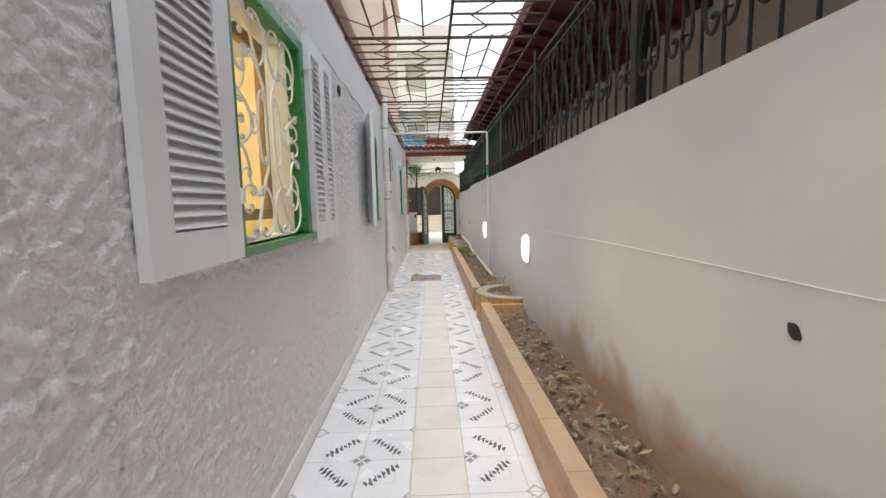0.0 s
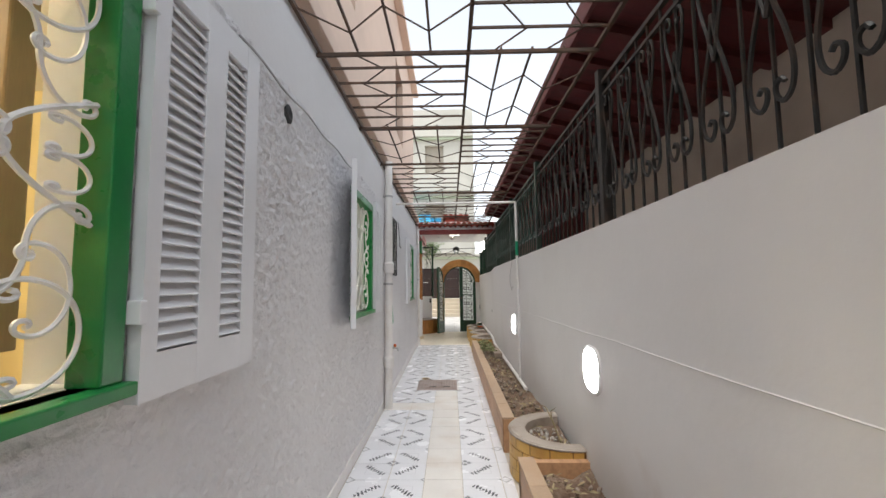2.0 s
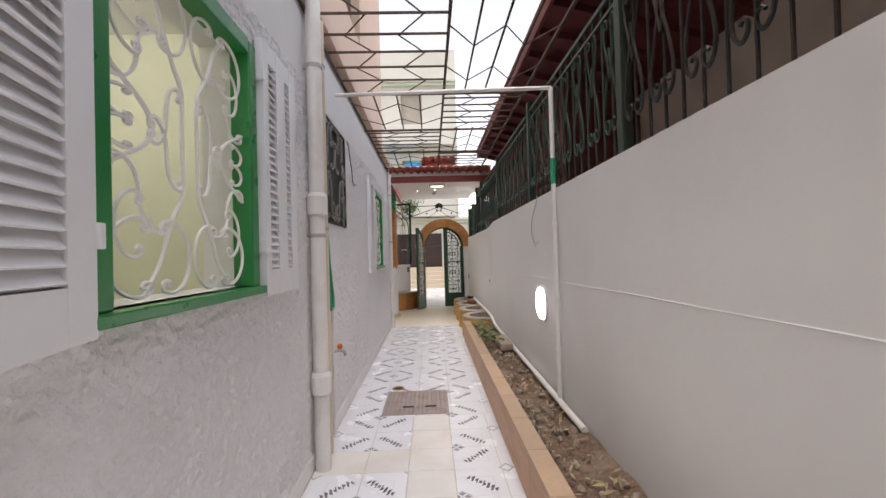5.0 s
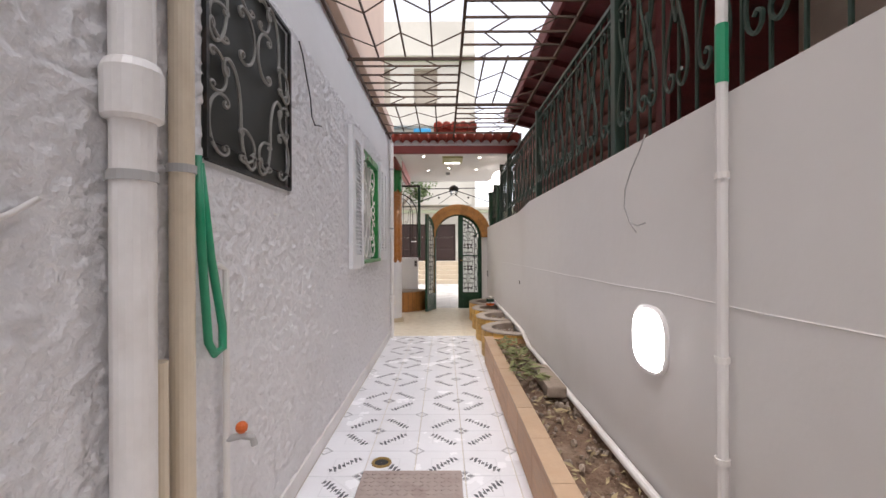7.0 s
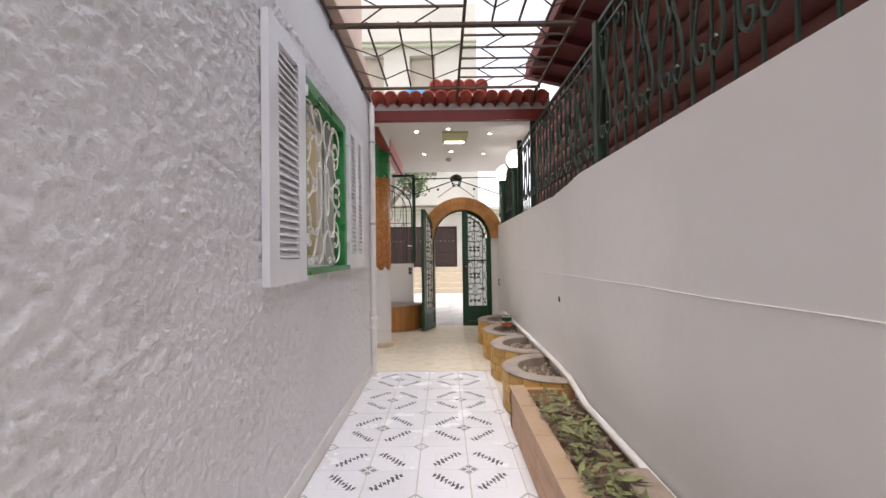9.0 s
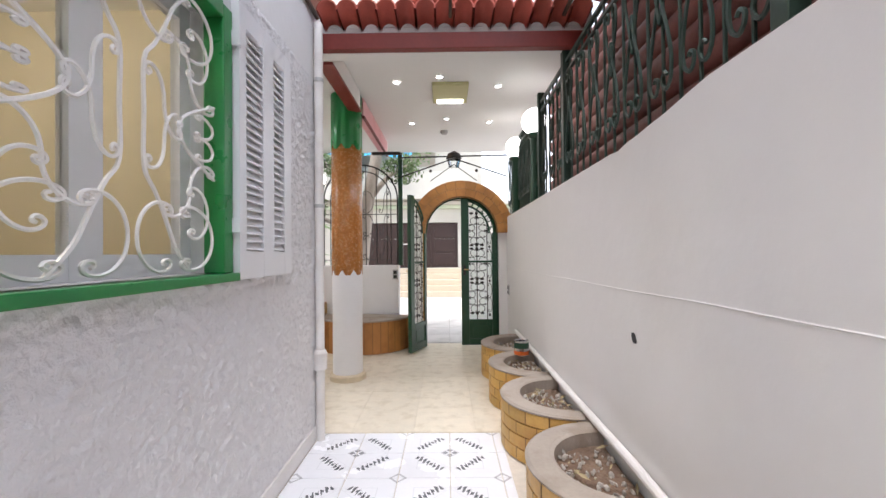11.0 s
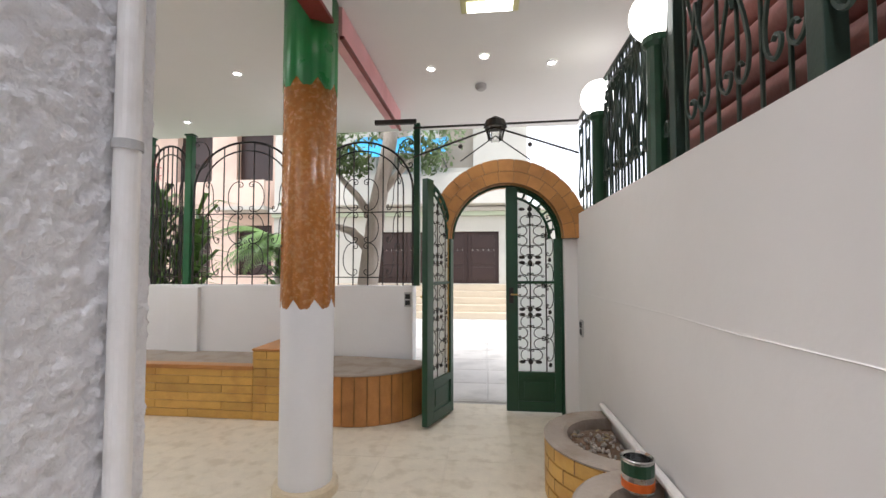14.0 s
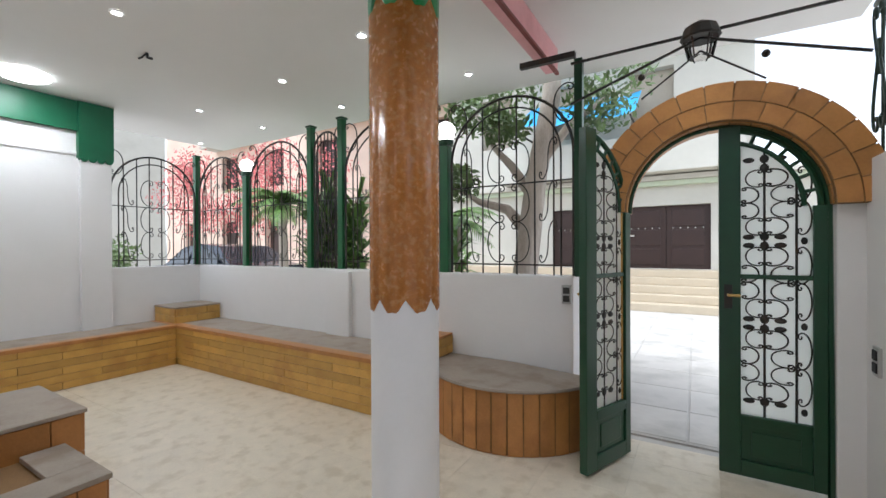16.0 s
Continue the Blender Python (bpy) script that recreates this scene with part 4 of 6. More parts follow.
# ---------- fence on the boundary wall ----------
def fence_panel(material, length, label):
    """Bars, top rails, lyre scrolls; stands at z 0, runs along y from 0."""
    p = thing("iron_fence", (0, 0, 0), label, "iron fence", "fence panels on the boundary wall")
    n = round(length / 0.125)
    part("post", box(-0.03, 0.03, -0.03, 0.03, 0, 1.0, bevel=0.004), material, p)
    part("top_rail", box(-0.012, 0.012, 0.03, length - 0.03, 0.90, 0.925), material, p)
    part("mid_rail", box(-0.010, 0.010, 0.03, length - 0.03, 0.82, 0.838), material, p)
    bar = mesh_of("bar", tube([(0, 0, 0.0), (0, 0, 0.9)], 0.0075, 6), material)
    pl = lambda u, v: (-0.014, u, v)
    J = [(0.0, 0.62), (0.02, 0.5), (0.055, 0.38), (0.075, 0.27), (0.068, 0.19), (0.04, 0.16), (0.018, 0.18), (0.015, 0.215), (0.033, 0.23), (0.045, 0.215)]
    left = mesh_of("scroll", tube([pl(-a * 1.15, b) for a, b in flowing(J, 3)], 0.008, 5), material)
    right = mesh_of("scroll", tube([pl(a * 1.15, b) for a, b in flowing(J, 3)], 0.008, 5), material)
    T = [(0.0, 0.44), (0.03, 0.56), (0.06, 0.66), (0.07, 0.74), (0.055, 0.79), (0.03, 0.785), (0.022, 0.755), (0.035, 0.735), (0.046, 0.75)]
    tl = mesh_of("scroll", tube([pl(-a, b) for a, b in flowing(T, 3)], 0.0075, 5), material)
    tr = mesh_of("scroll", tube([pl(a, b) for a, b in flowing(T, 3)], 0.0075, 5), material)
    for k in range(1, n):
        again("bar", bar, p, (0, k * length / n, 0))
        if k % 2 == 1:
            for me in (left, right, tl, tr):
                again("scroll", me, p, (0, k * length / n, 0))
    return p


fa = fence_panel(M_IRON, 2.0, "black wrought iron fence panel with lyre scrolls on the wall")
fb = fence_panel(M_FENCEGRN, 2.0, "dark green wrought iron fence panel with lyre scrolls")
FX, FZ = 1.06, 1.842
for k, y in enumerate((-1.84, 0.16, 2.16)):
    copy_thing(fa, pose(FX, y, FZ))
fa.location = (FX, 4.16, FZ)
for y in (6.16, 8.16):
    copy_thing(fb, pose(FX, y, FZ))
for y in (10.16, 12.16):
    copy_thing(fb, pose(FX, y, FZ - 0.075))
fb.location = (FX, 12.98, FZ - 0.075)
bpy.context.view_layer.update()


def globe_lamp(x, y, zb, zt, r=0.13, lit=True):
    g = thing("globe_lamp", (x, y, zb), "opal globe lamp on a green post", "lamp", "globe lamps")
    part("post", lathe([(0.055, zb), (0.05, zt - r - 0.04), (0.07, zt - r - 0.02), (0.07, zt - r + 0.01), (0.001, zt - r + 0.012)], x, y, 0, 14), M_DKGREEN, g)
    part("globe", ball(x, y, zt, r, 20, 12), M_GLOBE, g, "lit opal glass globe", smooth=True)


globe_lamp(1.04, 13.15, 1.775, 2.56)
globe_lamp(1.03, 14.2, 1.775, 2.57)

# ---------- corridor: planters, soil, drums ----------
def planter(y0, y1):
    p = thing("planter", (0.75, (y0 + y1) / 2, 0), "low planter faced with wood-look tiles, dry soil inside", "planter", "long planters")
    part("core", box(0.545, 0.615, y0 + 0.012, y1 - 0.012, 0, 0.285), M_MORTAR, p)
    for ya in (y0, y1 - 0.06):
        part("end_wall", box(0.53, XR - 0.002, ya, ya + 0.06, 0, 0.285, bevel=0.004), M_WOODTILE, p)
    n = round((y1 - y0) / 0.42)
    for k in range(n):
        a, b = y0 + (y1 - y0) * k / n, y0 + (y1 - y0) * (k + 1) / n
        part("face_tile", box(0.53, 0.546, a + 0.0015, b - 0.0015, 0.0, 0.285, bevel=0.003), M_WOODTILE, p)
        part("cap_tile", box(0.522, 0.632, a + 0.0015, b - 0.0015, 0.287, 0.302, bevel=0.004), M_CAPTILE, p)
    s = bmesh.new()
    ny, nx = int((y1 - y0) / 0.08), 6
    grid = [[s.verts.new((0.616 + (0.382) * i / nx, y0 + 0.06 + (y1 - y0 - 0.12) * j / ny,
             0.20 + 0.05 * noise.noise((i * 0.5, y0 + j * 0.25, 0)) + 0.025 * noise.noise((i * 1.7, j * 0.9, 5)) + 0.05 * max(0, i / nx - 0.6))) for i in range(nx + 1)] for j in range(ny + 1)]
    for j in range(ny):
        for i in range(nx):
            s.faces.new((grid[j][i], grid[j][i + 1], grid[j + 1][i + 1], grid[j + 1][i]))
    part("soil", s, M_SOIL, p, "dry crumbly soil")
    return p


planter(-3.9, 4.55)
planter(5.4, 10.62)


def drum(y, r=0.44, h=0.32, cx=0.97):
    """Half-round brick planter against the wall: curved bricks, thick cap, soil."""
    d = thing("round_planter", (cx, y, 0), "half-round golden brick planter with dusty cement rim", "planter", "round planters")
    part("core", lathe([(r - 0.1, 0), (r - 0.012, 0), (r - 0.012, h), (r - 0.1, h), (r - 0.1, 0)], cx, y, 0, 28, None, 86, 274), M_MORTAR, d)
    rows, per = 4, 9
    for q in range(rows):
        z0, z1 = h * q / rows + 0.003, h * (q + 1) / rows - 0.003
        off = 0.5 if q % 2 else 0
        for k in range(per + (1 if off else 0)):
            a0 = max(88, 88 + (k - off) * 184 / per) + 0.5
            a1 = min(272, 88 + (k + 1 - off) * 184 / per) - 0.5
            part("brick", lathe([(r - 0.011, z0), (r, z0 + 0.002), (r, z1 - 0.002), (r - 0.011, z1)], cx, y, 0, 3, None, a0, a1), M_BRICK, d)
    part("rim", lathe([(r - 0.13, h - 0.06), (r - 0.13, h + 0.012), (r - 0.11, h + 0.02), (r - 0.012, h + 0.02), (r + 0.005, h + 0.01), (r + 0.004, h + 0.001)], cx, y, 0, 30, None, 86, 274), M_BRICKCAP, d, "dusty cement rim")
    s = bmesh.new()
    c = s.verts.new((cx, y, h - 0.05))
    ring = [s.verts.new((cx + (r - 0.125) * math.cos(radians(86 + 188 * k / 20)), y + (r - 0.125) * math.sin(radians(86 + 188 * k / 20)), h - 0.06 + 0.02 * noise.noise((k, y, 2)))) for k in range(21)]
    for k in range(20):
        s.faces.new((c, ring[k], ring[k + 1]))
    part("soil", s, M_SOIL, d)
    return d


DRUMS = [5.0, 11.0, 11.92, 12.74, 13.55]
for y in DRUMS:
    drum(y)


def litter(name, spots, material, label, make, n, zf, size):
    """Loose bits scattered over soil: one thing of kind stuff."""
    bm = bmesh.new()
    for _ in range(n):
        x0, x1, y0, y1 = random.choice(spots)
        make(bm, random.uniform(x0, x1), random.uniform(y0, y1), zf, random.uniform(*size))
    return solo(name, bm, material, label, "debris", kind="stuff")


def pebble(bm, x, y, z, s):
    m = pose(x, y, z + s * 0.3, random.uniform(0, 90), random.uniform(0, 90), random.uniform(0, 360)) @ Matrix.Diagonal((s, s * random.uniform(0.5, 0.9), s * random.uniform(0.4, 0.7), 1))
    r = bmesh.ops.create_icosphere(bm, subdivisions=1, radius=0.5, matrix=m)
    for v in r["verts"]:
        v.co += Vector([random.uniform(-1, 1) for _ in range(3)]) * s * 0.06


def blade(bm, x, y, z, s):
    a, b = random.uniform(0, 6.28), random.uniform(-0.3, 0.5)
    d = Vector((math.cos(a), math.sin(a), b)).normalized() * s
    w = Vector((-math.sin(a), math.cos(a), 0.2)) * s * 0.13
    p = Vector((x, y, z + s * 0.25))
    q = [bm.verts.new(c) for c in (p - d * 0.5, p + w * 0.8 + Vector((0, 0, s * 0.08)), p + d * 0.5, p - w * 0.8)]
    bm.faces.new(q)


BEDS = [(0.65, 0.97, -0.5, 4.45), (0.65, 0.95, 5.5, 10.5)]
POTS = [(0.7, 0.97, y - 0.22, y + 0.22) for y in DRUMS]
litter("rubble", BEDS, M_STONE, "pale stones and clods lying on the dry soil", pebble, 520, 0.215, (0.015, 0.06))
litter("rubble_in_pots", POTS, mat("pale_stone_chip", (0.46, 0.42, 0.37), 0.9, var=0.25, scale=20, island=0.5), "pale stone chips on the soil of the round planters", pebble, 420, 0.265, (0.012, 0.04))
litter("dry_leaves", BEDS, M_STRAW, "dry brown leaves strewn over the soil", blade, 700, 0.23, (0.03, 0.09))
litter("dry_leaves_in_pots", POTS, M_STRAW, "dry leaves in the round planters", blade, 110, 0.28, (0.03, 0.08))
litter("dead_plants", [(0.62, 0.85, 8.9, 10.4)], mat("withered_green", (0.20, 0.21, 0.09), 0.8, var=0.3, scale=20, island=0.6), "withered green plants drooping over the planter", blade, 240, 0.31, (0.05, 0.13))
slab = solo("broken_slab", box(0.80, 0.94, 8.75, 9.35, 0.25, 0.33, bevel=0.015), M_STONE, "broken grey cement slab lying in the planter", "slab")
st = thing("dry_stalk", (0.93, 4.98, 0.3), "bent dry plant stalk in the round planter", "plant")
part("stem", tube([(0.9, 4.85, 0.28), (0.86, 4.95, 0.42), (0.85, 5.12, 0.47), (0.83, 5.3, 0.44)], 0.007, 6, taper=0.003), M_STRAW, st)
part("stem", tube([(0.86, 4.97, 0.42), (0.84, 4.9, 0.5), (0.86, 4.82, 0.55)], 0.005, 6, taper=0.002), M_STRAW, st)
tc = thing("paint_tin", (0.86, 13.0, 0.33), "used paint tin with a green and orange band in the planter", "tin")
part("tin_body", lathe([(0.001, 0.33), (0.068, 0.33), (0.068, 0.46), (0.072, 0.465), (0.066, 0.47), (0.06, 0.46), (0.058, 0.36), (0.001, 0.35)], 0.86, 13.0, 0, 18), M_CHROME, tc)
part("green_band", lathe([(0.0685, 0.40), (0.0695, 0.40), (0.0695, 0.452), (0.0685, 0.452)], 0.86, 13.0, 0, 18), M_DKGREEN, tc)
part("orange_band", lathe([(0.0685, 0.34), (0.0695, 0.34), (0.0695, 0.375), (0.0685, 0.375)], 0.86, 13.0, 0, 18), M_ORANGE, tc)

# ---------- terrace: column, benches ----------
col = thing("column", (-0.865, 13.43, 0), "round column painted white, marbled brown and green", "column")
CX, CY, CR = -0.865, 13.43, 0.152
part("base", lathe([(0.001, 0), (CR + 0.035, 0), (CR + 0.035, 0.05), (CR + 0.025, 0.065), (CR, 0.066)], CX, CY, 0, 32), mat("cream_marble_ring", (0.66, 0.56, 0.40), 0.35, var=0.15, scale=12), col, "cream marble base ring")
part("shaft", lathe([(CR, 0.06), (CR, 2.93)], CX, CY, 0, 40), M_WHITE, col, smooth=True)


def ragged(r, low, high, material, label):
    """A thin coat round the shaft with wavy lower and upper edges."""
    b = bmesh.new()
    n = 96
    ring = []
    for k in range(n):
        a = 2 * math.pi * k / n
        w = 0.06 * (1 - abs(math.sin(a * 4 + 0.5))) ** 1.3 + 0.004 * math.sin(a * 23)
        ring.append([b.verts.new((CX + q * math.cos(a), CY + q * math.sin(a), z)) for q, z in ((r - 0.003, low + w), (r, low + w + 0.003), (r, high), (r - 0.003, high))])
    for k in range(n):
        for j in range(3):
            b.faces.new((ring[k][j], ring[(k + 1) % n][j], ring[(k + 1) % n][j + 1], ring[k][j + 1]))
    part("painted_coat", b, material, col, label, smooth=True)


ragged(CR + 0.004, 1.07, 2.44, M_COLBROWN, "marbled brown paint with a ragged lower edge")
ragged(CR + 0.007, 2.35, 2.93, M_GREEN, "green painted top with a wavy edge")

B_ME = {}


def brick_face(parent, a, b, fixed, along, z0, z1, rows, length, out, material=None, depth=0.014):
    """A field of separate bricks on a vertical face; out is the side (+1/-1) that it faces."""
    material = material or M_BRICK
    h = (z1 - z0) / rows
    rootloc = Vector(root_of(parent).location)
    for q in range(rows):
        s = a - (length * 0.5 if q % 2 else 0)
        while s < b - 1e-6:
            p0, p1 = max(s, a) + 0.0018, min(s + length, b) - 0.0018
            s += length
            if p1 - p0 < 0.02:
                continue
            key = (round(p1 - p0, 3), round(h, 3), along, depth, material.name)
            if key not in B_ME:
                L = p1 - p0
                bm = bmesh.new()
                if along == "x":
                    box(0, L, -depth, depth, 0.0018, h - 0.0018, bm)
                else:
                    box(-depth, depth, 0, L, 0.0018, h - 0.0018, bm)
                top = [f for f in bm.faces]
                bmesh.ops.bevel(bm, geom=bm.edges[:], offset=0.003, segments=1, affect="EDGES")
                B_ME[key] = mesh_of("brick", bm, material)
            loc = Vector((p0, fixed, z0 + q * h)) if along == "x" else Vector((fixed, p0, z0 + q * h))
            again("brick", B_ME[key], parent, loc - rootloc)


def bench(name, x0, x1, y0, y1, h, faces, rows, label, capm=None, blen=0.3):
    t = thing(name, ((x0 + x1) / 2, (y0 + y1) / 2, 0), label, "bench", "brick benches")
    part("core", box(x0, x1, y0, y1, 0, h - 0.02), M_MORTAR, t)
    part("seat", box(x0 - (0.02 if "w" in faces else 0), x1 + (0.02 if "e" in faces else 0), y0 - (0.02 if "s" in faces else 0), y1 + (0.02 if "n" in faces else 0), h - 0.018, h, bevel=0.005), M_BRICKCAP, t, "dusty tiled seat")
    nose = [box(x0, x1, y0 - 0.026, y0 + 0.09, h - 0.032, h + 0.004, bevel=0.006)] if "s" in faces else []
    nose += [box(x1 - 0.09, x1 + 0.026, y0, y1, h - 0.032, h + 0.004, bevel=0.006)] if "e" in faces else []
    for bm in nose:
        part("nosing", bm, M_BRICKRED, t, "brown tile nosing")
    if "s" in faces:
        brick_face(t, x0, x1, y0, "x", 0, h - 0.02, rows, blen, -1)
    if "n" in faces:
        brick_face(t, x0, x1, y1, "x", 0, h - 0.02, rows, blen, 1)
    if "e" in faces:
        brick_face(t, y0, y1, x1, "y", 0, h - 0.02, rows, blen, 1)
    return t


bench("brick_bench", -5.5, -1.805, 14.48, 15.05, 0.45, "s", 6, "long golden brick bench along the low wall", blen=0.62)
bench("brick_bench", -5.5, -4.93, 12.2, 14.46, 0.45, "e", 6, "golden brick bench along the side wall", blen=0.62)
blk = thing("corner_block", (-5.3, 14.8, 0.45), "small brick block standing on the bench corner", "block")
part("core", box(-5.49, -5.02, 14.51, 15.04, 0.45, 0.625), M_MORTAR, blk)
part("top", box(-5.49, -5.0, 14.49, 15.04, 0.627, 0.645, bevel=0.004), M_BRICKCAP, blk)
brick_face(blk, -5.49, -5.02, 14.51, "x", 0.452, 0.625, 2, 0.24, -1)
brick_face(blk, 14.51, 15.04, -5.02, "y", 0.452, 0.625, 2, 0.24, 1)
arm = thing("bench_arm", (-1.68, 14.75, 0), "stepped brick end piece between bench and rounded bench", "bench arm")
part("core", box(-1.8, -1.56, 14.47, 15.05, 0, 0.585), M_MORTAR, arm)
part("top", box(-1.81, -1.55, 14.45, 15.05, 0.587, 0.605, bevel=0.004), M_BRICKRED, arm)
brick_face(arm, -1.8, -1.56, 14.47, "x", 0, 0.585, 8, 0.24, -1)
brick_face(arm, 14.47, 15.05, -1.56, "y", 0.44, 0.585, 2, 0.24, 1)
brick_face(arm, 14.47, 15.05, -1.8, "y", 0.46, 0.585, 2, 0.24, -1)
rb = thing("rounded_bench", (-1.0, 15.05, 0), "rounded bench faced with upright brown tiles beside the gate", "bench")
RX, RY, RR = -0.98, 15.04, 0.66
part("core", lathe([(0.001, 0), (RR - 0.01, 0), (RR - 0.01, 0.41), (0.001, 0.41)], RX, RY, 0, 30, None, 180, 350), M_MORTAR, rb)
part("seat", lathe([(0.001, 0.412), (RR + 0.02, 0.412), (RR + 0.024, 0.42), (RR + 0.02, 0.432), (0.001, 0.432)], RX, RY, 0, 36, None, 180, 350), M_BRICKCAP, rb, "dusty brick seat")
for k in range(19):
    a0 = 180 + k * 170 / 19 + 0.35
    part("tile", lathe([(RR - 0.012, 0.002), (RR + 0.004, 0.004), (RR + 0.004, 0.406), (RR - 0.012, 0.408)], RX, RY, 0, 2, None, a0, a0 + 170 / 19 - 0.7), M_BRICKRED, rb)
sa = thing("brick_step", (-3.0, 12.5, 0), "stepped brick block beside the house front", "brick step", "brick steps by the house")
part("core", box(-3.4, -2.68, YC + 0.002, 12.86, 0, 0.43), M_MORTAR, sa)
part("top", box(-3.42, -2.66, YC + 0.002, 12.88, 0.432, 0.455, bevel=0.005), M_BRICKCAP, sa, "dusty grey top slab")
brick_face(sa, YC + 0.005, 12.86, -2.68, "y", 0, 0.43, 2, 0.4, 1, M_BRICKRED)
brick_face(sa, -3.4, -2.68, 12.86, "x", 0, 0.43, 2, 0.4, 1, M_BRICKRED)
sb = thing("brick_step", (-2.35, 12.45, 0), "lower brick step with a hollow top beside the house front", "brick step", "brick steps by the house")
part("core", box(-2.66, -2.10, YC + 0.002, 12.76, 0, 0.27), M_MORTAR, sb)
part("top", box(-2.28, -2.08, YC + 0.002, 12.78, 0.272, 0.30, bevel=0.005), M_BRICKCAP, sb)
part("top", box(-2.655, -2.282, 12.6, 12.78, 0.272, 0.30, bevel=0.005), M_BRICKCAP, sb)
brick_face(sb, YC + 0.005, 12.76, -2.10, "y", 0, 0.27, 2, 0.35, 1, M_BRICKRED)
brick_face(sb, -2.66, -2.10, 12.76, "x", 0, 0.27, 2, 0.35, 1, M_BRICKRED)

# ---------- terrace ceiling: spots, hatch, round lamp, hooks ----------
def downlight(x, y):
    d = thing("downlight", (x, y, 2.95), "small lit recessed downlight in the white ceiling", "downlight", "ceiling downlights")
    part("ring", lathe([(0.028, 2.948), (0.042, 2.948), (0.044, 2.941), (0.036, 2.934), (0.028, 2.939)], x, y, 0, 18), M_WHITE, d)
    part("bulb", lathe([(0.001, 2.938), (0.016, 2.939), (0.027, 2.946)], x, y, 0, 14), M_SPOTGLOW, d, "lit bulb")


for x, y in ((-4.67, 14.61), (-4.66, 15.43), (-3.18, 15.38), (-6.2, 15.46), (-3.13, 14.55), (-1.54, 15.35), (-0.3, 13.11), (0.12, 13.0), (0.7, 13.23), (-0.26, 14.39), (0.18, 14.22), (0.72, 14.38), (-1.9, 14.3), (-3.1, 13.2), (-1.8, 13.0)):
    downlight(x, y)
ht = thing("ceiling_hatch", (0.22, 13.37, 2.94), "square olive lamp panel in the ceiling", "ceiling lamp")
part("frame", box(0.04, 0.40, 13.12, 13.62, 2.915, 2.949, bevel=0.006), M_HATCH, ht)
part("diffuser", box(0.08, 0.36, 13.50, 13.60, 2.905, 2.914, bevel=0.003), M_GLOBE, ht, "lit frosted strip")
cl = thing("round_ceiling_lamp", (-4.9, 13.2, 2.94), "large round lit ceiling lamp", "ceiling lamp", "round ceiling lamps")
part("disc", lathe([(0.001, 2.90), (0.15, 2.905), (0.19, 2.925), (0.2, 2.949)], -5.0, 13.2, 0, 28), M_LAMPGLOW, cl, smooth=True)
# second lamp is an added copy that the camera never sees
c2 = copy_thing(cl, pose(-2.3, 12.95, 2.94))
hk = thing("ceiling_hook", (-3.6, 13.6, 2.9), "black loose wires hanging from the ceiling", "wires")
part("wire", tube([(-3.6, 13.6, 2.949), (-3.59, 13.6, 2.91), (-3.56, 13.62, 2.9)], 0.012, 6), M_CABLE, hk)
part("wire", tube([(-3.62, 13.6, 2.949), (-3.64, 13.58, 2.915), (-3.67, 13.57, 2.91)], 0.008, 6), M_CABLE, hk)
sm = solo("smoke_detector", lathe([(0.001, 2.90), (0.035, 2.902), (0.05, 2.92), (0.05, 2.949)], 0.15, 14.75, 0, 18), M_GREY, "small grey round ceiling sensor", "sensor")
lamp("AREA", "round_lamp_light", (-5.0, 13.2, 2.88), 3.2, (1, 1, 1), 0.36, (-5.0, 13.2, 0))
# light of the added, unseen second lamp; brightens the terrace
lamp("AREA", "added_lamp_light", (-2.4, 12.95, 2.88), 3.2, (1, 1, 1), 0.36, (-2.4, 12.95, 0))
for i, (x, y) in enumerate(((0.2, 13.1), (0.2, 14.3), (-3.15, 14.5), (-4.67, 14.6))):
    lamp("SPOT", "downlight_beam", (x, y, 2.9), 6.5, (1, 0.98, 0.95), 0.05, (x, y, 0))

# ---------- gate: brick arch, leaves, lantern ----------
GX, GS, GR = 0.37, 1.56, 0.5
arch = thing("gate_arch", (GX, YG + 0.1, 0), "golden brick arch over the garden gate", "arch")
y0, y1 = YG - 0.1, YG + 0.17
core = bmesh.new()
n = 40
A1 = math.pi * 0.998
ring = []
for k in range(n + 1):
    a = A1 * k / n
    ring.append([core.verts.new((GX + r * math.cos(a), y, GS + r * math.sin(a))) for r, y in ((GR, y0 + 0.01), (0.71, y0 + 0.01), (0.71, y1), (GR, y1))])
for k in range(n):
    for j in range(4):
        core.faces.new((ring[k][j], ring[k + 1][j], ring[k + 1][(j + 1) % 4], ring[k][(j + 1) % 4]))
core.faces.new(ring[0])
core.faces.new(ring[-1][::-1])
part("core", core, M_MORTAR, arch)


def voussoir(r0, r1, a0, a1, ya, yb):
    b = bmesh.new()
    q = []
    for k in range(4):
        a = a0 + (a1 - a0) * k / 3
        q.append([b.verts.new((GX + r * math.cos(a), y, GS + r * math.sin(a))) for r, y in ((r0, ya), (r1, ya), (r1, yb), (r0, yb))])
    for k in range(3):
        for j in range(4):
            b.faces.new((q[k][j], q[k + 1][j], q[k + 1][(j + 1) % 4], q[k][(j + 1) % 4]))
    b.faces.new(q[0])
    b.faces.new(q[-1][::-1])
    return b


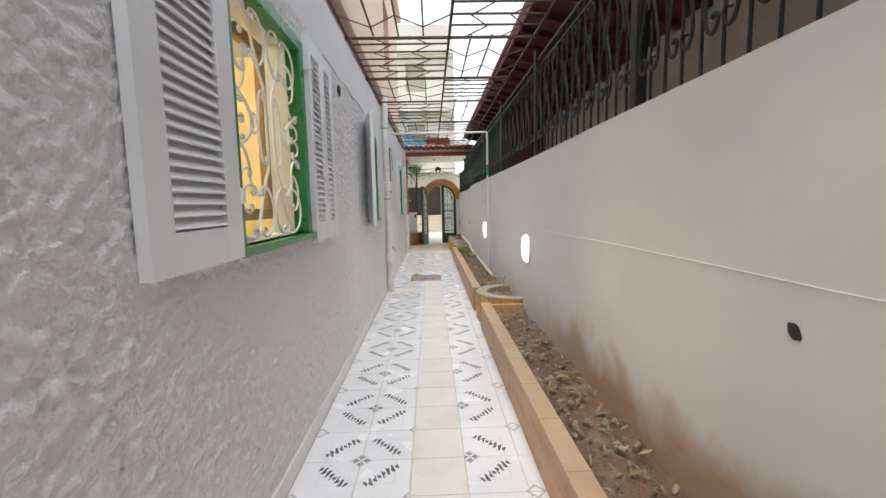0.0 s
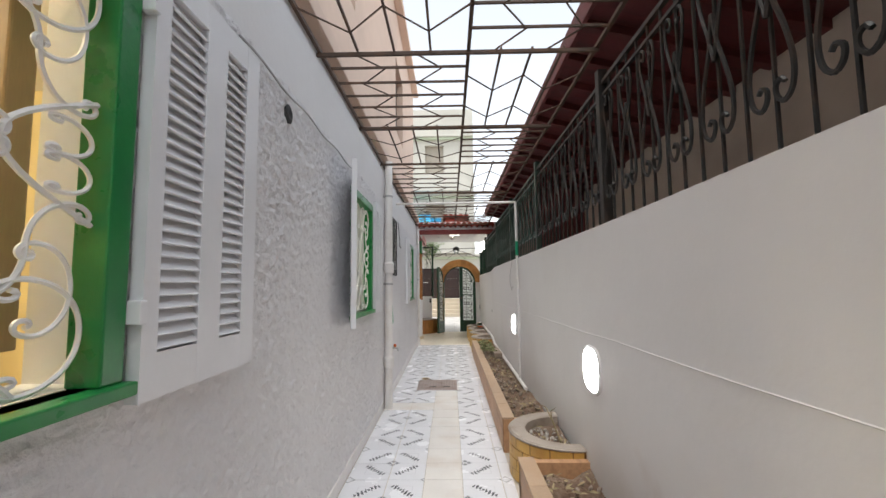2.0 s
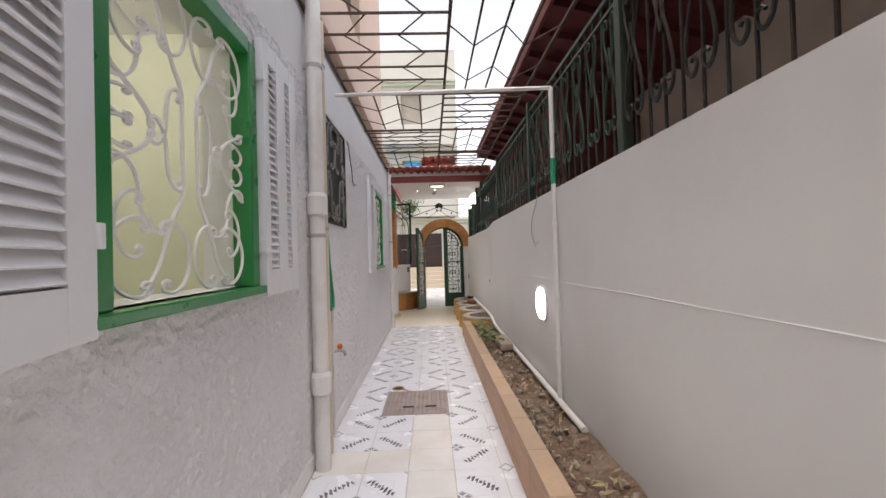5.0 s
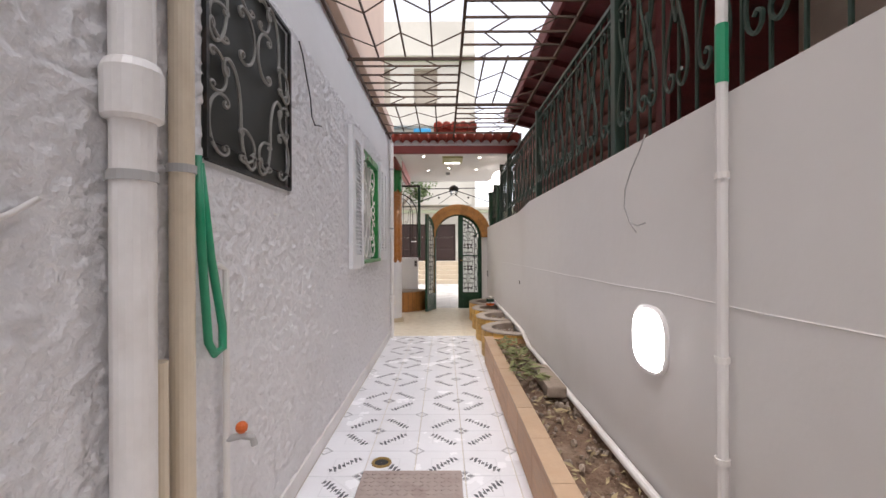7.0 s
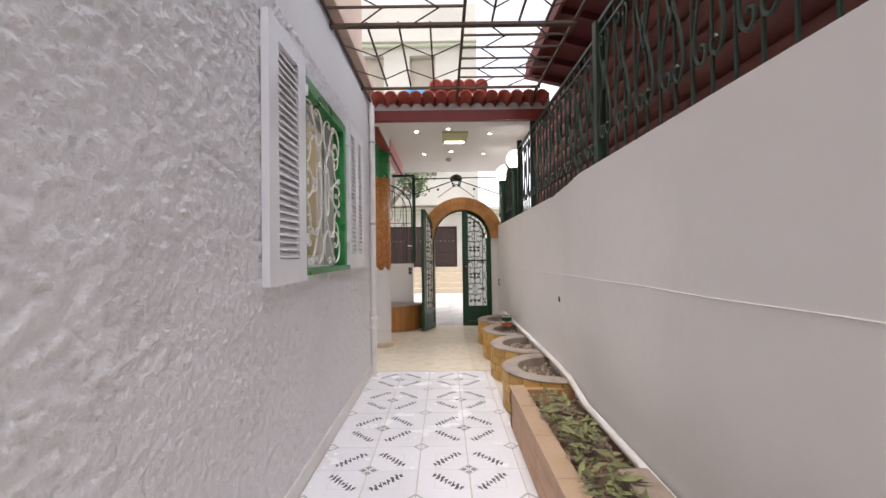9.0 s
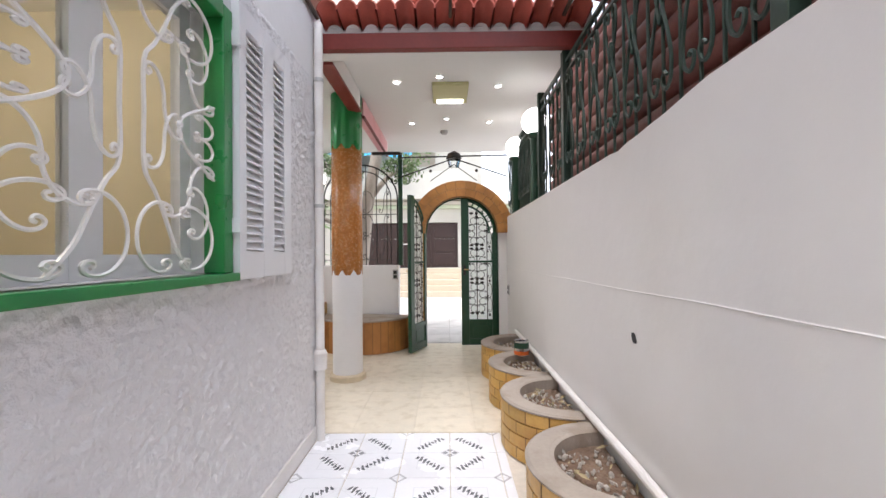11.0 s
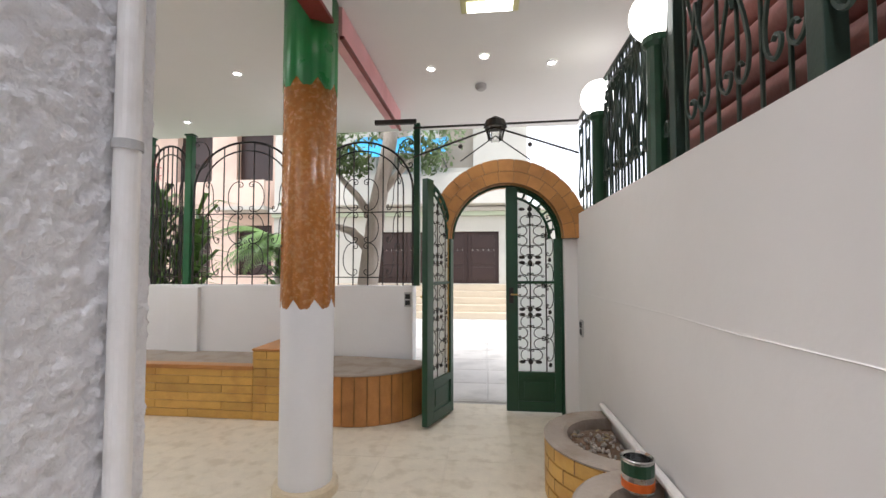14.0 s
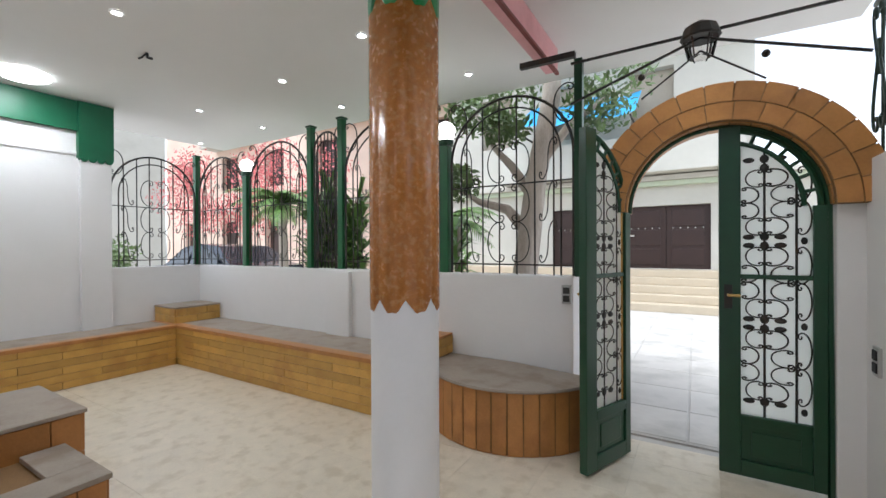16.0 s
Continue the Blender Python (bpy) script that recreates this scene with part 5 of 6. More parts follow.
for r0, r1, num in ((GR + 0.004, 0.602, 13), (0.608, 0.716, 15)):
    for k in range(num):
        a0, a1 = math.pi * k / num + 0.006, math.pi * (k + 1) / num - 0.006
        if GX + r1 * math.cos(a0) > 1.06 and GS + r0 * math.sin(a1) < 1.6:
            continue
        part("brick", voussoir(r0, r1, a0, a1, y0, y0 + 0.03), M_ARCH, arch)
for k in range(15):
    a0, a1 = math.pi * k / 15 + 0.006, math.pi * (k + 1) / 15 - 0.006
    part("brick", voussoir(0.711, 0.72, a0, a1, y0 + 0.034, y1), M_ARCH, arch)
    part("brick", voussoir(GR - 0.008, GR - 0.001, a0, a1, y0 + 0.034, y1), M_ARCH, arch)
jl = thing("gate_jamb", (-0.25, YG + 0.05, 0), "brown tiled gate jamb", "jamb")
part("core", box(-0.33, -0.145, y0 + 0.01, y1, 0, GS), M_MORTAR, jl)
brick_face(jl, -0.33, -0.145, y0 + 0.014, "x", 0, GS, 12, 0.3, -1)
part("side", box(-0.345, -0.332, y0 + 0.01, y1, 0, GS, bevel=0.003), M_BRICK, jl)
jr = solo("wall_gate_jamb", box(0.885, XR + 0.02, YG - 0.03, y1, 0, GS + 0.18, bevel=0.01), M_BOUNDARY, "off-white plastered jamb between gate and boundary wall", kind="structure")
fr = bmesh.new()
path = [(-0.135, YG, 0.0), (-0.135, YG, GS)] + [(GX + 0.49 * math.cos(a), YG, GS + 0.49 * math.sin(a)) for a in [math.pi - math.pi * k / 24 for k in range(25)]] + [(0.872, YG, 0.0)]
tube(path, 0.018, 6, fr)
gf = solo("gate_surround", fr, M_DKGREEN, "dark green steel frame of the arched gate", "gate frame")


def gate_leaf():
    """Half of an arched gate, hinged at x 0 and closing towards +x; arch curve over the hinge side."""
    g = thing("gate_leaf", (0, 0, 0), "dark green iron gate leaf with scrollwork and frosted glass", "gate", "gate leaves")
    W, cxl, R = 0.495, 0.495, 0.475
    zs = GS
    d0, d1 = -0.025, 0.025
    zin, xa, xb = 0.37, 0.07, W - 0.105
    top = lambda x, r: zs + math.sqrt(max(r * r - (cxl - x) ** 2, 0))
    part("meeting_stile", box(xb, W, d0, d1, 0.02, zs + R, bevel=0.004), M_DKGREEN, g)
    part("hinge_stile", box(0.012, xa, d0, d1, 0.02, zs, bevel=0.004), M_DKGREEN, g)
    part("bottom_rail", box(xa, xb, d0, d1, 0.02, 0.11, bevel=0.004), M_DKGREEN, g)
    part("kick_panel", box(xa, xb, -0.012, 0.012, 0.11, zin - 0.06, bevel=0.004), M_DKGREEN, g)
    part("kick_moulding", box(xa + 0.05, xb - 0.05, -0.018, 0.018, 0.14, zin - 0.09, bevel=0.005), M_DKGREEN, g)
    part("lock_rail", box(xa, xb, d0, d1, zin - 0.06, zin, bevel=0.004), M_DKGREEN, g)
    part("mid_rail", box(xa, xb, -0.014, 0.014, 1.155, 1.18), M_DKGREEN, g)
    for r0, w in ((R - 0.016, 0.016), (R - 0.085, 0.014)):
        arc = [(cxl - r0 * math.cos(a), 0, zs + r0 * math.sin(a)) for a in [math.pi / 2 * k / 14 for k in range(15)]]
        part("arch_bar", tube(arc, w, 6), M_DKGREEN, g)
    for k in range(1, 8):
        a = math.pi / 2 * k / 8
        part("spacer", tube([(cxl - r * math.cos(a), 0, zs + r * math.sin(a)) for r in (R - 0.085, R - 0.016)], 0.011, 5), M_DKGREEN, g)
    p = bmesh.new()
    xs = [xa + (xb - xa) * k / 12 for k in range(13)]
    lowr, upr = [], []
    for y in (-0.001, 0.001):
        lowr.append([p.verts.new((x, y, zin)) for x in xs])
        upr.append([p.verts.new((x, y, max(top(x, R - 0.09), zs))) for x in xs])
    for i in range(2):
        for k in range(12):
            p.faces.new((lowr[i][k], lowr[i][k + 1], upr[i][k + 1], upr[i][k]))
    part("pane", p, M_FROST, g, "frosted white glass")
    pl = lambda u, v: (u, 0.0, v)
    b1, b2 = 0.279, 0.138
    for x in (b1, b2):
        part("bar", tube([pl(x, zin), pl(x, top(x, R - 0.09))], 0.0065, 5), M_IRON, g)
    knots = (0.43, 0.90, 1.37, 1.81)
    for za, zb in zip(knots, knots[1:]):
        zm = (za + zb) / 2
        for v0, v1 in ((za + 0.035, zm), (zb - 0.035, zm)):
            vq = v0 + (v1 - v0) * 0.52
            for e0, e1 in ((b1 - 0.006, b2 + 0.012), (b1 + 0.006, xb - 0.006)):
                part("scroll", scroll("C", e0, e0 + (e1 - e0) * 0.8, v0, vq, pl, 0.0045), M_IRON, g)
                part("scroll", scroll("C", e1, e1 + (e0 - e1) * 0.8, vq, v1, pl, 0.0045), M_IRON, g)
            part("scroll", scroll("C", b2 - 0.006, xa + 0.004, v0, v1, pl, 0.0045), M_IRON, g)
        ringpts = [pl(b2 + 0.022 + 0.015 * math.cos(k * math.pi / 5), zm + 0.018 * math.sin(k * math.pi / 5)) for k in range(11)]
        part("ring", tube(ringpts, 0.0045, 5), M_IRON, g)
    for z in knots:
        # a bow-tie on the bar with a pair of leaves on each side
        for dx, dz, sx, sz in ((0, 0.026, 1.0, 1.1), (0, -0.026, 1.0, 1.1), (0.072, 0.024, 1.3, 0.7), (0.072, -0.024, 1.3, 0.7), (-0.072, 0.024, 1.3, 0.7), (-0.072, -0.024, 1.3, 0.7)):
            if z > 1.7 and dz < 0 and dx or z < 0.5 and dz < 0:
                continue
            lf = ball(0, 0, 0, 0.023, 8, 5)
            for v in lf.verts:
                v.co = (b1 + dx + v.co.x * sx, v.co.y * 0.4, z + dz + v.co.z * sz)
            part("leaf_ornament", lf, M_IRON, g)
        lf = ball(0, 0, 0, 0.016, 8, 5)
        for v in lf.verts:
            v.co = (xa + 0.035 + v.co.x, v.co.y * 0.4, min(z, 1.62) + v.co.z * 1.3)
        part("leaf_ornament", lf, M_IRON, g)
    part("handle", tube([(W - 0.045, -0.026, 1.06), (W - 0.045, -0.06, 1.06), (W - 0.1, -0.065, 1.06)], 0.009, 6), M_BRASS, g, "brass handle")
    part("lock_plate", box(W - 0.065, W - 0.025, -0.032, -0.026, 0.98, 1.12, bevel=0.003), M_IRON, g)
    return g


leaf = gate_leaf()
# closed leaf mirrored about the middle; the other stands open into the terrace
closed = copy_thing(leaf, Matrix.Identity(4))
closed.matrix_basis = pose(0.865, YG, 0.0) @ Matrix.Diagonal((-1, 1, 1, 1))
leaf.matrix_basis = pose(-0.125, YG - 0.02, 0, 0, 0, -111.5)
tagged(closed, "closed dark green iron gate leaf with frosted glass")
tagged(leaf, "dark green iron gate leaf standing open into the terrace")

ov = thing("gate_overthrow", (0.28, YG, 2.3), "black iron overthrow with a lantern above the gate arch", "overthrow")
part("post", box(-0.52, -0.46, 15.08, 15.14, 1.12, 2.74, bevel=0.004), M_DKGREEN, ov, "dark green square post")
part("bracket", box(-0.86, -0.46, YG - 0.02, YG + 0.02, 2.66, 2.70), M_IRON, ov)
part("top_bar", tube([(-0.49, YG, 2.62), (1.03, YG, 2.64)], 0.010, 6), M_IRON, ov)
for x in (-0.49, 1.03):
    part("stay", tube([(0.28, YG, 2.60), (x, YG, 2.34)], 0.009, 6), M_IRON, ov)
    xb = 0.28 + (x - 0.28) * 0.42
    part("ball", ball(xb, YG, 2.43, 0.022, 10, 6), M_IRON, ov)
    part("rod", tube([(0.28, YG, 2.52), (xb, YG, 2.29)], 0.006, 5), M_IRON, ov)
ln = part("lantern", lathe([(0.02, 2.70), (0.09, 2.66), (0.11, 2.60), (0.1, 2.59), (0.001, 2.60)], 0.28, YG, 0, 12), M_IRON, ov, "black lantern hood")
part("glass", lathe([(0.085, 2.59), (0.06, 2.48), (0.001, 2.47)], 0.28, YG, 0, 12), M_CLEAR, ln)
for k in range(6):
    a = k * math.pi / 3
    part("glazing_bar", tube([(0.28 + 0.088 * math.cos(a), YG + 0.088 * math.sin(a), 2.59), (0.28 + 0.063 * math.cos(a), YG + 0.063 * math.sin(a), 2.475)], 0.006, 4), M_IRON, ln)


def plate(name, x0, x1, y0, y1, z0, z1, label, dark):
    t = thing(name, ((x0 + x1) / 2, (y0 + y1) / 2, z0), label, "electric box", "electric plates")
    part("plate", box(x0, x1, y0, y1, z0, z1, bevel=0.004), M_GREY, t)
    for a in (0.12, 0.55):
        h = z1 - z0
        if x1 - x0 < y1 - y0:
            part("module", box(x0 - 0.006, x0 + 0.004, y0 + 0.012, y1 - 0.012, z0 + a * h, z0 + (a + 0.33) * h, bevel=0.002), dark, t)
        else:
            part("module", box(x0 + 0.012, x1 - 0.012, y0 - 0.006, y0 + 0.004, z0 + a * h, z0 + (a + 0.33) * h, bevel=0.002), dark, t)


plate("switch_box", -0.60, -0.53, 15.02, 15.05, 0.92, 1.06, "double switch box on the low wall", M_DARK)
plate("wall_socket", 0.985, 1.0, 14.64, 14.72, 0.72, 0.86, "grey double socket on the boundary wall", M_DARK)

# ---------- terrace fence: posts and arched panels ----------
M_POSTGREEN = mat("bottle_green_paint", (0.012, 0.11, 0.035), 0.35, var=0.2, scale=10)


def post(x, y, zt, r=0.035):
    t = thing("fence_post", (x, y, 1.12), "dark green steel fence post on the low wall", "post", "fence posts")
    part("shaft", box(x - r, x + r, y - r, y + r, 1.12, zt, bevel=0.005), M_POSTGREEN, t)
    part("cap", box(x - r - 0.01, x + r + 0.01, y - r - 0.01, y + r + 0.01, zt, zt + 0.02, bevel=0.004), M_DKGREEN, t)


YF = 15.15


def arched_panel(a, b, top, along="x", fixed=YF):
    """Iron panel with double arch, uprights and scrolls between a and b."""
    pl = (lambda u, v: (u, fixed, v)) if along == "x" else (lambda u, v: (fixed, u, v))
    mid, w = (a + b) / 2, (b - a) / 2
    base = pl(mid, 1.12)
    p = thing("arched_iron_fence", base, "black iron fence panel with a round arched top and scrolls", "iron fence", "arched fence panels")
    rise = min(w, 0.5)
    for r, zt in ((1.0, top), (0.82, top - 0.09)):
        arc = [pl(mid - w * r * math.cos(math.pi * k / 20), zt - rise * r + rise * r * math.sin(math.pi * k / 20)) for k in range(21)]
        part("arch", tube([pl(mid - w * r, 1.12)] + arc + [pl(mid + w * r, 1.12)], 0.012 if r == 1 else 0.008, 5), M_IRON, p)
    for z in (1.2, 1.86):
        part("rail", tube([pl(a, z), pl(b, z)], 0.008, 4), M_IRON, p)
    n = 7
    for k in range(1, n):
        f = k / n
        x = a + (b - a) * f
        zt = top - rise + rise * math.sqrt(max(1 - ((x - mid) / w) ** 2, 0))
        part("bar", tube([pl(x, 1.12), pl(x, zt)], 0.007, 5), M_IRON, p)
    for s in (-1, 1):
        for z0, z1 in ((1.22, 1.55), (1.55, 1.86), (1.88, 2.2)):
            part("scroll", scroll("C", mid + s * w * 0.06, mid + s * w * 0.34, z0, z1, pl, 0.005), M_IRON, p)
            part("scroll", scroll("S", mid + s * w * 0.5, mid + s * w * 0.76, z0, z1, pl, 0.005), M_IRON, p)
        part("scroll", scroll("C", mid + s * w * 1.0, mid + s * w * 0.72, top - rise * 0.55, top + 0.02, pl, 0.006), M_IRON, p)


for x, zt in ((-5.74, 2.62), (-3.42, 2.68), (-2.95, 2.70)):
    post(x, YF, zt)
post(-4.59, YF, 2.25, 0.04)
post(-1.67, YF, 2.25, 0.04)
globe_lamp(-4.59, YF, 2.27, 2.38, 0.085)
globe_lamp(-1.67, YF, 2.27, 2.38, 0.09)
arched_panel(-5.68, -4.65, 2.55)
arched_panel(-4.53, -3.47, 2.6)
arched_panel(-3.37, -3.0, 2.6)
arched_panel(-2.9, -1.73, 2.62)
arched_panel(-1.61, -0.54, 2.58)
arched_panel(14.1, 15.08, 2.5, "y", -5.66)

# ---------- beyond: steps, buildings, tree, plants, car ----------
steps = thing("entrance_steps", (-0.5, 22.4, 0), "broad beige stone steps across the street", "steps")
for k in range(5):
    part("step", box(-6.5, 3.5, 21.8 + k * 0.32, 23.6, -0.045 + k * 0.165, -0.045 + (k + 1) * 0.165 - 0.002, bevel=0.012), M_STEP, steps)
bl = thing("pale_building", (0.5, 26, 0), "pale rendered building with balconies across the street", "building")
M_SHUT = mat("faded_shutter", (0.36, 0.32, 0.26), 0.7, var=0.15, scale=4)
part("ground_floor_wall", pierced(-6.5, 9, 23.6, 24.0, -0.05, 3.0, [(-3.2, 0.56, 0.79, 2.36)], "x"), M_PALE, bl)
part("upper_wall", pierced(-6.5, 1.4, 23.6, 24.0, 3.002, 11.0, [(x, x + 1.0, z, z + 1.5) for x in (-5.4, -3.2, -1.2) for z in (4.3, 7.5)], "x"), M_PALE, bl)
part("roof", box(-6.5, 1.4, 24, 30, 10.8, 11.0), M_PALE, bl)
part("side_wall", box(1.1, 1.4, 24.002, 30, 3.0, 10.8), M_PALE, bl)
part("terrace_roof", box(1.4, 9, 23.6, 30, 3.002, 3.1), M_PALE, bl)
for x in (-5.4, -3.2, -1.2):
    for z in (4.3, 7.5):
        part("window", box(x, x + 1.0, 23.85, 23.9, z, z + 1.5), M_SHUT, bl, "faded shuttered window")
M_MOULD = mat("greenish_moulding", (0.5, 0.56, 0.42), 0.8, var=0.1, scale=2)
for z in (2.95, 6.2, 9.4):
    x1 = 9 if z < 3 else 1.4
    part("cornice", box(-6.5, x1, 23.3, 23.6, z, z + 0.12, bevel=0.02), M_PALE, bl)
    part("cornice", box(-6.5, x1, 23.42, 23.6, z - 0.12, z - 0.002, bevel=0.02), M_MOULD, bl)
for z in (3.1, 6.35):
    part("balcony", box(-4.5, 1.2, 22.9, 23.58, z, z + 0.9, bevel=0.02), M_PALE, bl)
gd = thing("garage_door", (-1.2, 23.8, 0.79), "dark brown panelled double door above the steps", "door")
part("frame", box(-3.2, 0.56, 23.83, 23.9, 0.79, 2.36), M_DKWOOD, gd)
for k in range(4):
    x = -3.2 + k * 0.94
    part("leaf", box(x + 0.006, x + 0.934, 23.75, 23.82, 0.79, 2.355, bevel=0.006), M_DKWOOD, gd)
    for z in (0.88, 1.36, 1.84):
        part("panel", box(x + 0.12, x + 0.82, 23.73, 23.755, z, z + 0.4, bevel=0.012), M_DKWOOD, gd)
    for j in range(5):
        part("stud", ball(x + 0.15 + j * 0.16, 23.735, 1.80, 0.02, 8, 5), M_CHROME, gd)
part("handle", tube([(-1.35, 23.7, 1.62), (-1.1, 23.7, 1.62)], 0.03, 6), M_CHROME, gd)
pb = thing("peach_building", (-16, 27, 0), "peach rendered apartment building with balconies across the street", "building")
part("wall", pierced(-26, -6.7, 24.4, 24.8, -0.05, 13, [(x, x + 1.3, z, z + 1.7) for x in (-24, -20.5, -17, -13.5, -10.5, -8.3) for z in (1.0, 4.2, 7.4, 10.4)], "x"), M_PEACH, pb)
part("side_wall", box(-7.0, -6.7, 24.8, 34, -0.05, 13), M_PEACH, pb)
part("roof", box(-26, -6.7, 24.4, 34, 13, 13.2), M_PEACH, pb)
for x in (-24, -20.5, -17, -13.5, -10.5, -8.3):
    for z in (1.0, 4.2, 7.4, 10.4):
        part("window", box(x, x + 1.3, 24.65, 24.7, z, z + 1.7), M_DKWOOD, pb)
for z in (3.1, 6.3, 9.4):
    for x in (-21, -13.6, -8.6):
        part("balcony", box(x, x + 3.4 if x < -9 else x + 1.8, 23.5, 24.38, z, z + 0.12, bevel=0.01), M_PALE, pb)
        part("parapet", box(x, x + 3.4 if x < -9 else x + 1.8, 23.5, 23.6, z + 0.122, z + 0.95, bevel=0.01), M_PEACH, pb)
fb_ = thing("far_building", (-40, 20, 0), "pale far building closing the street", "building")
part("wall", box(-46, -38, 10, 30, -0.05, 14), M_PALE, fb_)
fr_ = thing("far_building", (20, 27, 0), "pale rendered building further along the street", "building")
part("wall", box(12, 26, 23.8, 34, -0.05, 9), M_PALE, fr_)
tarp = thing("blue_awning", (-2.2, 23.0, 5), "bright blue tarpaulin awning on a balcony", "awning")
tbm = bmesh.new()
g = [[tbm.verts.new((-3.8 + 2.9 * i / 10, 22.1 + 1.4 * j / 5, 4.35 + 0.9 * j / 5 + 0.06 * math.sin(i * 1.3) + 0.05 * noise.noise((i, j, 1)))) for i in range(11)] for j in range(6)]
for j in range(5):
    for i in range(10):
        tbm.faces.new((g[j][i], g[j][i + 1], g[j + 1][i + 1], g[j + 1][i]))
part("sheet", tbm, M_BLUE, tarp)
for x in (-3.7, -1.0):
    part("pole", tube([(x, 22.1, 4.3), (x, 23.5, 4.3)], 0.025, 6), M_IRON, tarp)


def leaves(bm, c, r, n, size, flat=1.0):
    for _ in range(n):
        d = Vector([random.gauss(0, 1) for _ in range(3)]).normalized() * r * random.uniform(0.35, 1.0)
        p = Vector(c) + Vector((d.x, d.y, d.z * flat))
        a = Vector([random.gauss(0, 1) for _ in range(3)]).normalized()
        b = a.orthogonal().normalized()
        s = size * random.uniform(0.6, 1.3)
        bm.faces.new([bm.verts.new(q) for q in (p - a * s, p + b * s * 0.4, p + a * s, p - b * s * 0.4)])


def tree(base, limbs, clumps, label, material, size=0.07, n=240):
    t = thing("tree", base, label, "tree", "street trees")
    for i, (pts, r0, r1) in enumerate(limbs):
        part("trunk" if i == 0 else "limb", tube(pts, r0, 9, taper=r1), M_BARK, t, smooth=True)
    bm = bmesh.new()
    for c, r in clumps:
        leaves(bm, c, r, n, size, 0.75)
    part("crown", bm, material, t, kind="stuff")


tx, ty = -1.34, 16.1
tree((tx, ty, -0.06), [([(tx, ty, -0.05), (tx + 0.02, ty, 0.7), (tx + 0.1, ty + 0.05, 1.5), (tx + 0.16, ty + 0.1, 2.1), (tx + 0.3, ty + 0.15, 2.9), (tx + 0.35, ty + 0.2, 3.6)], 0.15, 0.08),
      ([(tx + 0.08, ty + 0.04, 1.5), (tx - 0.15, ty + 0.05, 1.75), (tx - 0.5, ty + 0.1, 1.85), (tx - 0.75, ty + 0.1, 2.0)], 0.07, 0.02),
      ([(tx + 0.13, ty + 0.08, 1.85), (tx - 0.1, ty + 0.1, 2.2), (tx - 0.35, ty + 0.2, 2.45), (tx - 0.6, ty + 0.2, 2.9)], 0.06, 0.02),
      ([(tx + 0.18, ty + 0.1, 2.2), (tx + 0.5, ty + 0.15, 2.6), (tx + 0.9, ty + 0.3, 2.9)], 0.06, 0.02)],
     [((tx - 0.8, ty + 0.1, 2.1), 0.3), ((tx + 0.75, ty + 0.2, 2.75), 0.38), ((tx - 0.2, ty + 0.1, 2.65), 0.3), ((tx - 0.65, ty + 0.2, 2.9), 0.4), ((tx + 0.3, ty + 0.2, 3.6), 0.8), ((tx + 0.9, ty + 0.5, 3.3), 0.6), ((tx - 0.3, ty + 0.6, 3.4), 0.6)],
     "leaning grey-barked tree with sparse leaves behind the fence", M_LEAF, 0.05, 420)


def palm(x, y, h, reach, label):
    """Short palm: ringed trunk and arching fronds with paired leaflets."""
    t = thing("palm", (x, y, -0.05), label, "palm", "street palms")
    part("trunk", tube([(x, y, -0.05), (x + 0.04, y, h * 0.5), (x, y, h)], 0.1, 9, taper=0.07), M_BARK, t)
    bm = bmesh.new()
    for k in range(26):
        a, up = k * 2.4, random.uniform(0.1, 1.0)
        d, side = Vector((math.cos(a), math.sin(a), 0)), Vector((-math.sin(a), math.cos(a), 0))
        L = reach * random.uniform(0.75, 1.1)
        spine = [Vector((x, y, h)) + d * L * f + Vector((0, 0, L * (up * f - 0.75 * f * f))) for f in [i / 12 for i in range(13)]]
        for i in range(1, 13):
            along = (spine[i] - spine[i - 1]).normalized()
            for sg in (-1, 1):
                for m in (0.0, 0.5):
                    p = spine[i - 1].lerp(spine[i], m)
                    n = L * 0.36 * math.sin(math.pi * (0.12 + 0.8 * i / 12))
                    q = p + (side * sg * 0.75 + along * 0.6).normalized() * n - Vector((0, 0, n * 0.25))
                    bm.faces.new([bm.verts.new(c) for c in (p - along * 0.024, p + along * 0.024, q)])
    part("fronds", bm, M_LEAF2, t, kind="stuff")


palm(-6.3, 17.0, 2.15, 0.95, "short green palm with arching fronds behind the fence")
palm(-3.0, 17.2, 1.7, 0.9, "short dusty palm with arching fronds behind the fence")


def blade_plant(x, y, h, n, label):
    t = thing("blade_plant", (x, y, -0.05), label, "plant", "spiky plants")
    for s in range(3):
        part("stem", tube([(x + 0.1 * (s - 1), y, -0.05), (x + 0.16 * (s - 1), y + 0.05, h * (0.75 + 0.12 * s))], 0.025, 6), M_BARK, t)
    bm = bmesh.new()
    for s in range(3):
        for k in range(n):
            z = random.uniform(0.5, h * (0.75 + 0.12 * s))
            a = random.uniform(0, 6.28)
            L = random.uniform(0.35, 0.6)
            d, w = Vector((math.cos(a), math.sin(a), 0)), Vector((-math.sin(a), math.cos(a), 0)) * 0.032
            p = Vector((x + 0.14 * (s - 1), y, z))
            m1, m2 = p + d * L * 0.5 + Vector((0, 0, L * 0.45)), p + d * L + Vector((0, 0, L * 0.35))
            bm.faces.new([bm.verts.new(q) for q in (p - w * 0.5, p + w * 0.5, m1 + w, m1 - w)])
            bm.faces.new([bm.verts.new(q) for q in (m1 - w, m1 + w, m2)])
    part("foliage", bm, M_LEAF2, t, kind="stuff")


